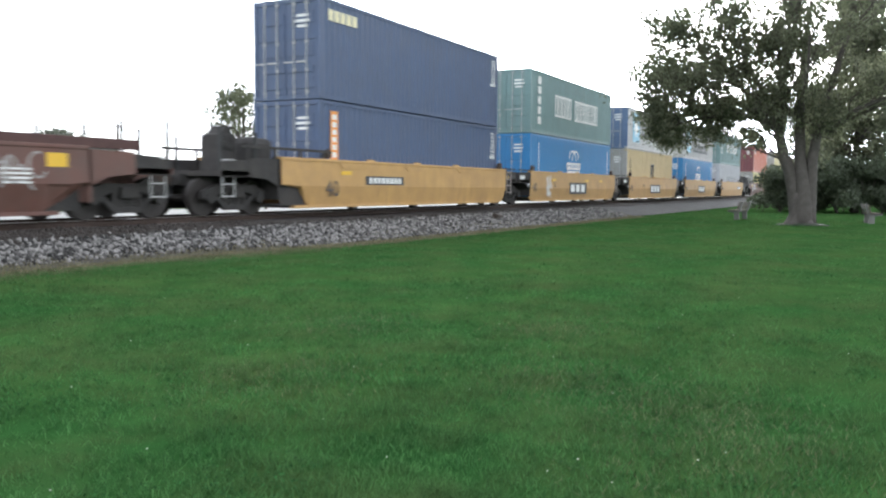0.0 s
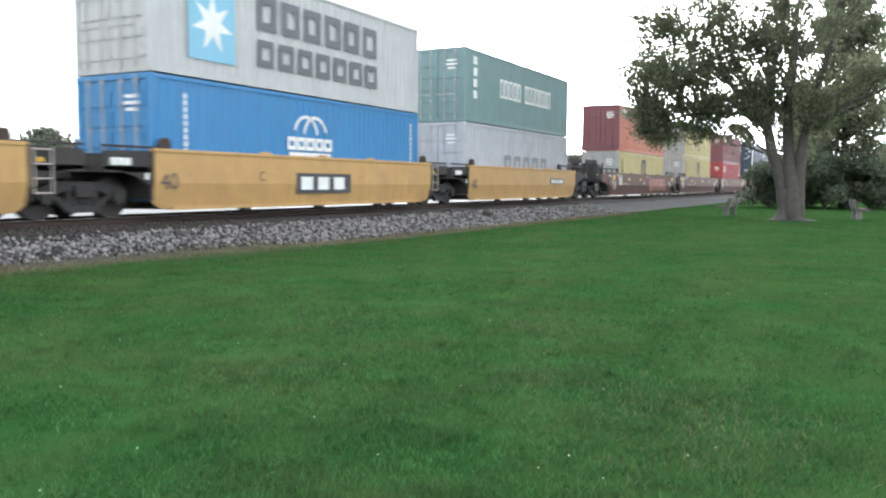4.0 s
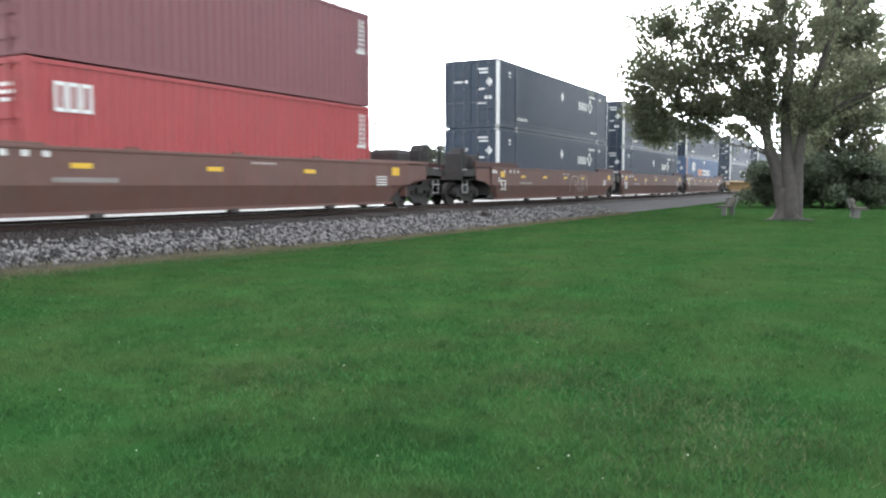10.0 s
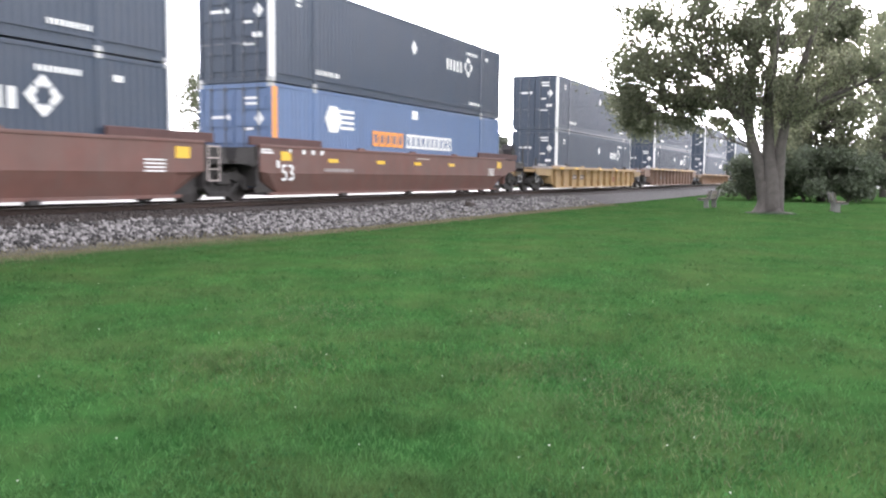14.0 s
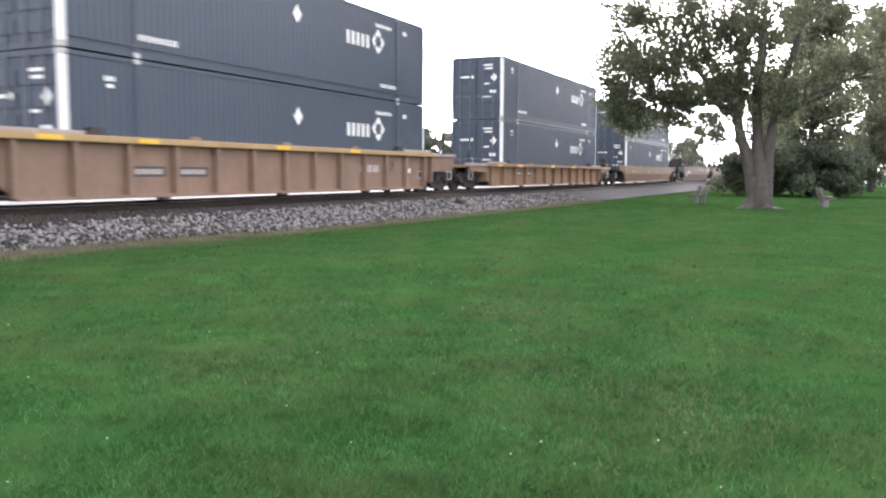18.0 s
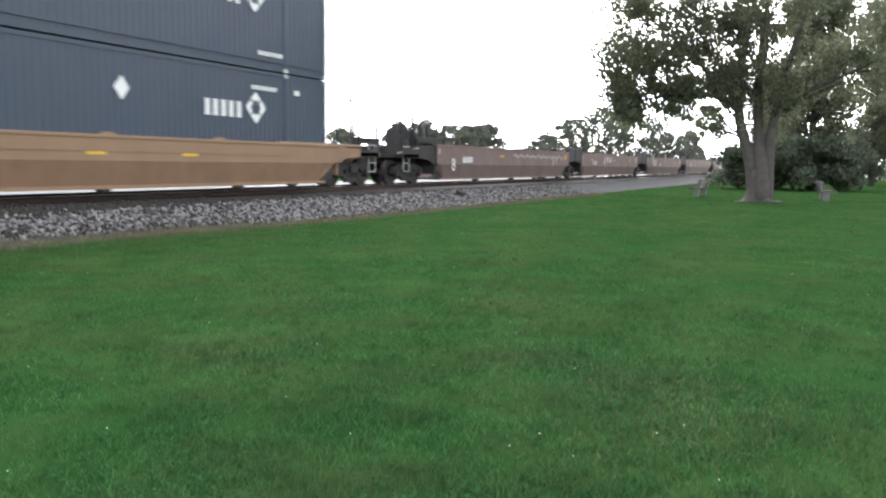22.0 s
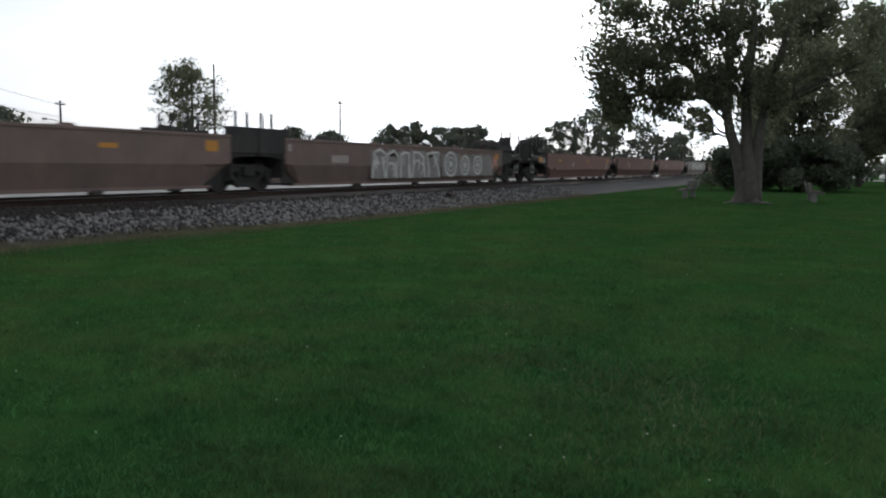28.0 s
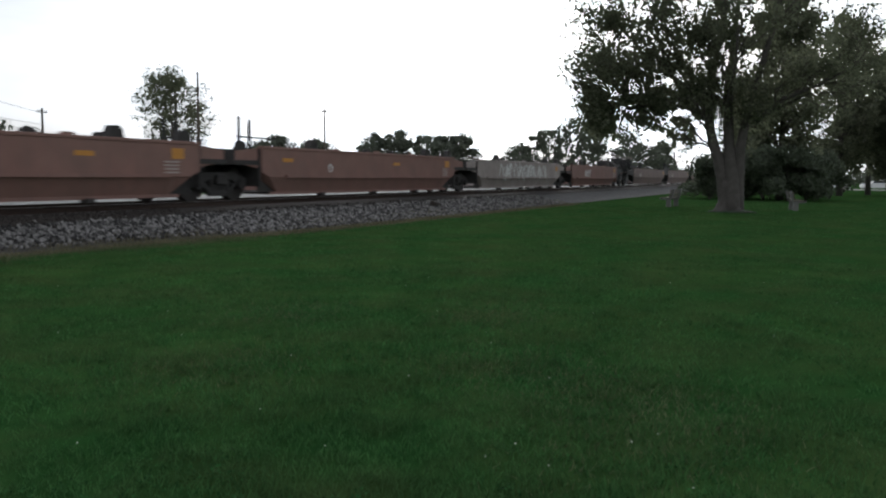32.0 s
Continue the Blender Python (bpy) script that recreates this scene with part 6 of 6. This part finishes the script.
def make_park():
    # the big shade tree: three stems that part at head height, a long limb over the lawn towards the track
    stems = [
        [(0.0, 0.06, -0.1, 0.40), (0.0, 0.12, 0.5, 0.34), (0.0, 0.27, 1.37, 0.29), (0.0, 0.48, 2.33, 0.26), (0.0, 0.76, 3.0, 0.24), (-0.05, 0.95, 3.9, 0.22), (-0.1, 1.0, 5.16, 0.19), (-0.1, 0.87, 6.4, 0.15), (0.0, 0.66, 7.7, 0.11), (0.1, 0.43, 9.0, 0.08), (0.1, 0.3, 11.5, 0.04)],
        [(-0.1, -0.12, -0.1, 0.46), (-0.1, -0.13, 0.5, 0.40), (-0.08, -0.12, 1.37, 0.34), (0.0, 0.0, 2.3, 0.28), (0.1, 0.1, 3.0, 0.24), (0.15, 0.16, 4.4, 0.20), (0.2, 0.2, 5.9, 0.16), (0.2, 0.1, 7.4, 0.11), (0.2, -0.1, 9.5, 0.06), (0.3, -0.3, 12.0, 0.03)],
        [(0.05, -0.30, -0.1, 0.38), (0.05, -0.34, 0.5, 0.31), (0.05, -0.37, 1.37, 0.26), (0.1, -0.40, 2.9, 0.22), (0.15, -0.62, 4.4, 0.18), (0.2, -1.1, 6.4, 0.13), (0.3, -1.6, 8.2, 0.09), (0.3, -1.9, 10.8, 0.04)],
        [(-0.1, 1.0, 4.75, 0.15), (-0.2, 1.65, 5.2, 0.13), (-0.3, 2.25, 5.7, 0.12), (-0.35, 2.7, 6.2, 0.11), (-0.4, 3.0, 6.9, 0.095), (-0.4, 3.2, 7.6, 0.08), (-0.4, 3.4, 8.15, 0.07), (-0.4, 3.7, 9.0, 0.05), (-0.3, 4.0, 10.3, 0.03)],
        [(-0.4, 3.22, 7.7, 0.06), (-0.6, 4.1, 8.0, 0.05), (-0.8, 5.2, 7.8, 0.03)],
        [(-0.1, 1.0, 4.4, 0.14), (-0.4, 2.3, 4.75, 0.10), (-0.6, 3.8, 4.8, 0.08), (-0.7, 5.2, 4.5, 0.05), (-0.8, 6.1, 4.1, 0.03)],
        [(0.0, 0.95, 4.0, 0.12), (0.9, 2.0, 4.7, 0.09), (1.5, 3.6, 5.2, 0.07), (1.8, 5.4, 5.6, 0.04)],
        [(0.15, -0.95, 4.0, 0.13), (-0.5, -2.1, 4.9, 0.10), (-0.8, -3.6, 5.5, 0.07), (-1.0, -5.2, 6.4, 0.03)],
        [(0.15, 0.15, 4.2, 0.14), (-1.2, 0.0, 5.2, 0.10), (-2.4, -0.3, 6.2, 0.06), (-3.4, -0.4, 7.6, 0.03)],
        [(0.15, 0.2, 4.6, 0.14), (1.5, 0.1, 5.8, 0.10), (2.8, 0.2, 7.0, 0.06), (3.9, 0.3, 8.6, 0.03)],
    ]
    side = random.Random(5)

    def boughs(n, xs, ys, zs):
        return [(side.uniform(*xs), side.uniform(*ys), side.uniform(*zs)) for _ in range(n)]

    aims = boughs(9, (-2.6, 2.6), (1.0, 2.2), (4.9, 5.7)) + boughs(31, (-2.6, 2.6), (2.2, 6.6), (4.3, 5.5)) + boughs(16, (-2.0, 2.0), (3.4, 6.4), (3.2, 4.2)) + boughs(46, (-2.6, 2.6), (1.0, 6.8), (5.5, 9.6)) + boughs(20, (-1.6, 1.6), (5.8, 7.9), (6.2, 10.0)) + boughs(10, (-1.0, 1.0), (0.6, 2.2), (6.0, 9.4)) + boughs(14, (-3.0, -0.8), (-1.2, 1.6), (4.4, 9.2)) + boughs(11, (-1.0, 1.0), (6.6, 8.2), (6.8, 10.5)) + boughs(22, (-2.2, 2.2), (1.5, 7.0), (6.2, 9.8)) + boughs(6, (-1.2, 1.2), (3.2, 4.4), (3.4, 3.9))
    aims += boughs(16, (-2.4, 2.4), (0.0, 7.0), (9.6, 12.5)) + boughs(20, (-3.0, 3.0), (-2.0, 1.4), (4.3, 6.4)) + boughs(19, (-3.4, 3.4), (-3.0, 1.6), (6.4, 11.5)) + boughs(17, (-2.6, 2.6), (-6.2, -1.4), (4.6, 7.0)) + boughs(15, (-2.6, 2.6), (-6.0, -2.0), (7.0, 11.5))
    tree("shade_tree", (39.4, 3.45, 0), "large leafy shade tree with three grey stems on the lawn", stems, (0.2, 0.0, 11.0), (5.0, 5.5, 3.5), 8, M_LEAF, 12, 13, 0.60, 0.066, flare=0.76, low=-0.4, targets=aims)
    tagged(part("bare_soil", Geo().loft([[(39.4 + r * math.cos(6.2832 * k / 24) * (1 + 0.15 * math.sin(3 * k)), 3.35 + r * math.sin(6.2832 * k / 24), z) for k in range(24)] for r, z in ((1.15, -0.02), (0.85, 0.04), (0.3, 0.12))]), M_SOIL, smooth=True), "bare trodden soil round the tree's foot", "soil", kind="structure")
    bench((44.9, 6.85, 0), 173)
    bench((43.4, 0.72, 0), 9)
    # shrubs behind the tree
    rng = np.random.default_rng(3)
    for k, (az, dist, w, h) in enumerate(((6.2, 63, 2.2, 3.3), (-0.3, 66, 2.0, 3.8), (4.3, 66, 3.0, 3.4), (2.9, 62, 3.0, 4.0), (1.5, 61, 2.8, 4.2), (0.4, 62, 2.0, 3.2))):
        s = thing("shrub", polar(az, dist), "dense dark green shrub behind the benches", "shrub", "shrubs behind the tree")
        n = 40
        c = np.c_[rng.normal(0, w * 0.38, n), rng.normal(0, w * 0.38, n), rng.uniform(0.2, 1, n) * h * 0.85]
        c[:, :2] *= (1.15 - 0.6 * c[:, 2:3] / h)
        v, f = leaf_cloud(c, np.full(n, 0.8), 190, 0.12, rng)
        quick_mesh("foliage", v, f, M_LEAF_DARK, parent=s)
        for j in range(5):
            part("stem", Geo().tube([(0.1 * j - 0.2, 0, -0.05), (rng.normal(0, 0.6), rng.normal(0, 0.6), h * 0.7)], [0.05, 0.02], 5), M_BARK, s)
    # dense trees close behind the big one, two with boughs to the ground
    for az, dist, h, wide, base, sd in ((1.9, 64, 15.5, 3.6, 0.08, 61), (-1.5, 84, 17.0, 3.9, 0.09, 62), (-4.3, 88, 14.0, 3.6, 0.11, 64), (4.1, 70, 9.5, 2.3, 0.08, 63)):
        st = [[(0, 0, -0.1, 0.30), (0.05, 0.05, h * 0.3, 0.22), (0.1, 0.0, h * 0.6, 0.12), (0, 0, h * 0.93, 0.03)]]
        aims = []
        for k in range(70):
            u = base + (0.97 - base) * (k + 0.5) / 70
            r = wide * math.sin(math.pi * min(0.12 + 0.88 * (u - base) / (1 - base), 0.97)) ** 0.6 * (0.75 + 0.25 * math.sin(7.1 * k))
            aims.append((r * math.cos(k * 2.4), r * math.sin(k * 2.4), h * u))
        tree("dense_tree", polar(az, dist), "dense dark leafy tree with low boughs behind the benches", st, (0, 0, h * 0.56), (wide, wide, h * 0.4), 4, M_LEAF, sd, 16, 0.62, 0.12, group="dense trees", low=-0.8, targets=aims)
    # trees further along the park
    for k, (az, dist, h, sd) in enumerate(((-1.7, 108, 9.5, 31), (-3.1, 92, 9.5, 32), (-6.0, 84, 9, 33), (8.5, 165, 13.5, 34))):
        st = [[(0, 0, -0.1, 0.28), (0.1, 0.05, h * 0.3, 0.2), (0.1, 0.1, h * 0.6, 0.11), (0, 0, h * 0.9, 0.04)]]
        tree("park_tree", polar(az, dist), "leafy green park tree in the distance", st, (0, 0, h * 0.62), (h * 0.38, h * 0.38, h * 0.36), 14, M_LEAF, sd, 34, 0.8, 0.15, group="park trees")


def parked_car(at, turn):
    c = thing("parked_car", (*at, 0, 0, turn), "white parked car on the pale lane", "car", "parked cars")
    g = Geo().prism([(-2.15, 0.30), (2.15, 0.30), (2.2, 0.62), (1.95, 0.82), (1.0, 0.92), (-2.1, 0.92), (-2.2, 0.6)], -0.86, 0.86)
    part("body", g, M_WALL, c)
    part("cabin", Geo().loft([[(-1.7, -0.8, 0.92), (1.05, -0.8, 0.92), (1.05, 0.8, 0.92), (-1.7, 0.8, 0.92)], [(-1.3, -0.66, 1.42), (0.3, -0.66, 1.42), (0.3, 0.66, 1.42), (-1.3, 0.66, 1.42)]]), M_WALL, c)
    for side in (-1, 1):
        part("window", Geo().add([(-1.45, side * 0.80, 0.96), (0.85, side * 0.80, 0.96), (0.28, side * 0.70, 1.36), (-1.2, side * 0.70, 1.36)], [(0, 1, 2, 3)]), M_GLASS, c)
        for x in (-1.35, 1.35):
            part("wheel", Geo().disc(x, side * 0.70, side * 0.88, 0.32, 0.32, 16), M_BLACK, c)
    return c


def make_distance():
    # beyond the track: pale road, then grass, trees, poles and low buildings
    sheet("road", -200, 900, 31, 42, 40, 3, lambda x, y: -0.05, M_ROAD, "pale concrete road beyond the track")
    st = [[(0, 0, -0.1, 0.22), (0, 0.05, 2.5, 0.17), (0.1, 0.0, 5.5, 0.1), (0.1, 0.1, 7.8, 0.03)], [(0.05, 0, 1.2, 0.12), (-0.6, -0.5, 4.0, 0.09), (-0.8, -0.9, 7.0, 0.03)], [(0, 0.05, 1.2, 0.12), (0.5, 0.7, 4.0, 0.09), (0.8, 1.2, 6.6, 0.03)]]
    tree("roadside_tree", polar(41.9, 62), "upright leafy tree beyond the track", st, (0, 0, 5.5), (3.4, 3.4, 3.7), 62, M_LEAF, 51, 6, 0.36, 0.085)
    poles = [utility_pole(49.75, 85, 3.93), utility_pole(40.45, 58, 6.6, 0, "thin grey pole beside the roadside tree"), utility_pole(37.3, 95, 3.36, 0, "thin grey pole beyond the track"), utility_pole(32.18, 90, 4.46)]
    # wires that rise from the road's pole towards the near side, and a lamp on a curved arm
    line = thing("power_line", (0, 0, 0), "thin dark overhead wires along the road", "wires")
    a_, b_ = polar(49.75, 85), polar(66.0, 62)
    top = poles[0][1]
    for dz, up in ((-0.4, 4.6), (-1.5, 3.4), (-2.1, 2.8)):
        path = []
        for k in range(13):
            u = k / 12
            path.append((a_[0] + (b_[0] - a_[0]) * u, a_[1] + (b_[1] - a_[1]) * u, top + dz + up * u - 2.4 * u * (1 - u)))
        part("wire", Geo().tube(path, 0.016, 5), M_BLACK, line)
    part("lamp_arm", Geo().tube([(0, 0, top - 2.1), (-0.35, 0.35, top - 1.8), (-0.9, 0.9, top - 1.7)], 0.045, 6), M_BLACK, poles[0][0], "curved dark lamp arm")
    part("lamp_head", Geo().bevelled(-1.2, 0.75, top - 1.80, -0.85, 1.05, top - 1.62, 0.04), M_BLACK, poles[0][0], "flat dark street-lamp head")
    rng = np.random.default_rng(8)
    # far trees in a broken line
    for k, (az, dist, h, w) in enumerate(((36.3, 110, 6.0, 4.0), (35.3, 112, 7.0, 4.2), (32.8, 120, 6.8, 4.6), (28.8, 120, 8.2, 3.8), (27.1, 118, 8.4, 4.0), (25.6, 122, 8.0, 4.0), (24.1, 116, 7.6, 4.0), (22.7, 118, 7.8, 4.0), (18.6, 130, 6.8, 5.6), (17.0, 128, 9.2, 5.6), (15.3, 126, 11.2, 6.0), (13.5, 130, 10.6, 6.0), (11.4, 135, 9.2, 6.6), (9.5, 140, 7.2, 6.6), (53.2, 70, 6.0, 3.0))):
        t = thing("far_tree", polar(az, dist), "green tree in the distance, haze put into its pale leaf colour", "tree", "distant trees")
        n = 120
        u = rng.random(n)
        wide = np.sqrt(np.clip(1 - (2 * u - 0.8) ** 2 / 1.5, 0.1, 1))
        c = np.c_[rng.normal(0, w * 0.42, n) * wide, rng.normal(0, w * 0.34, n) * wide, h * (0.08 + 0.82 * u)]
        v, f = leaf_cloud(c, rng.uniform(0.5, 1.1, n) * (w / 4), 60, 0.18, rng)
        quick_mesh("crown", v, f, M_FARLEAF, parent=t)
        part("trunk", Geo().tube([(0, 0, -0.1), (0.1, 0, h * 0.35), (0.0, 0.1, h * 0.75)], [0.2, 0.14, 0.05], 7), M_BARK, t)
    # far woods on the horizon
    vs, fs, k = [], [], 0
    n = 900
    az = rng.uniform(-40, 80, n)
    d = rng.uniform(240, 330, n)
    c = np.c_[d * np.cos(np.radians(az)), d * np.sin(np.radians(az)), rng.uniform(0, 5, n) * (0.6 + 0.4 * np.sin(az * 0.9) ** 2)]
    v, f = leaf_cloud(c, np.full(n, 3.2), 36, 0.7, rng)
    quick_mesh("far_woods", v, f, M_FARLEAF, "low dark line of far woods", "woods")
    # a pale lane behind the park with two parked cars
    sheet("lane", 127, 140, -40, -0.6, 3, 12, lambda x, y: 0.02, M_ROAD, "pale concrete lane far behind the park trees")
    parked_car((131.0, -2.6, 0.02), 84)
    parked_car((133.5, -8.4, 0.02), 95)
    # low building far along the road
    for az, dist, w, dp, h, lab in ((55.2, 90, 16, 8, 4.9, "low flat-roofed pale building beyond the road"),):
        b = thing("building", (*polar(az, dist), 0, 0, az - 90), lab, "building")
        part("wall", Geo().box(-w / 2, -dp / 2, -0.1, w / 2, dp / 2, h), M_WALL, b)
        part("roof", Geo().prism([(-w / 2 - 0.3, h), (w / 2 + 0.3, h), (w / 2 + 0.3, h + 0.35), (-w / 2 - 0.3, h + 0.35)], -dp / 2 - 0.3, dp / 2 + 0.3), M_ROOF, b)
        for j in range(4):
            x = -w / 2 + w * (j + 0.5) / 4
            part("window", Geo().box(x - 0.6, -dp / 2 - 0.03, 1.0, x + 0.6, -dp / 2 + 0.05, 2.1), M_GLASS, b)


def make_log():
    g = Geo()
    g.bevelled(-0.45, -0.11, -0.07, 0.45, 0.11, 0.09, 0.02)
    ob = tagged(part("tie_offcut", g, M_TIE), "dark broken piece of timber lying on the ballast", "timber")
    ob.matrix_basis = pose(29.4, 13.45, 0.40, 18, 3, 12)


def make_ties(bed):
    me = recalc(Geo().bevelled(-0.115, -1.3, -0.2, 0.115, 1.3, 0.0, 0.012).mesh("tie", M_TIE))
    for k in range(170):
        q = part("tie", me, None, bed)
        q.matrix_basis = pose(-10 + 0.5 * k, TRACK_Y, RAIL_TOP - 0.165)
    g = Geo()
    for k in range(600):
        x = 75 + 0.5 * k
        g.box(x - 0.115, TRACK_Y - 1.3, RAIL_TOP - 0.36, x + 0.115, TRACK_Y + 1.3, RAIL_TOP - 0.165)
    tagged(part("far_ties", g, M_TIE, bed), kind="stuff")


make_ground()
track_bed = make_bed()
make_rails()
make_train()
make_park()
make_distance()
make_log()
make_stones()
make_grass()
make_ties(track_bed)
motions()
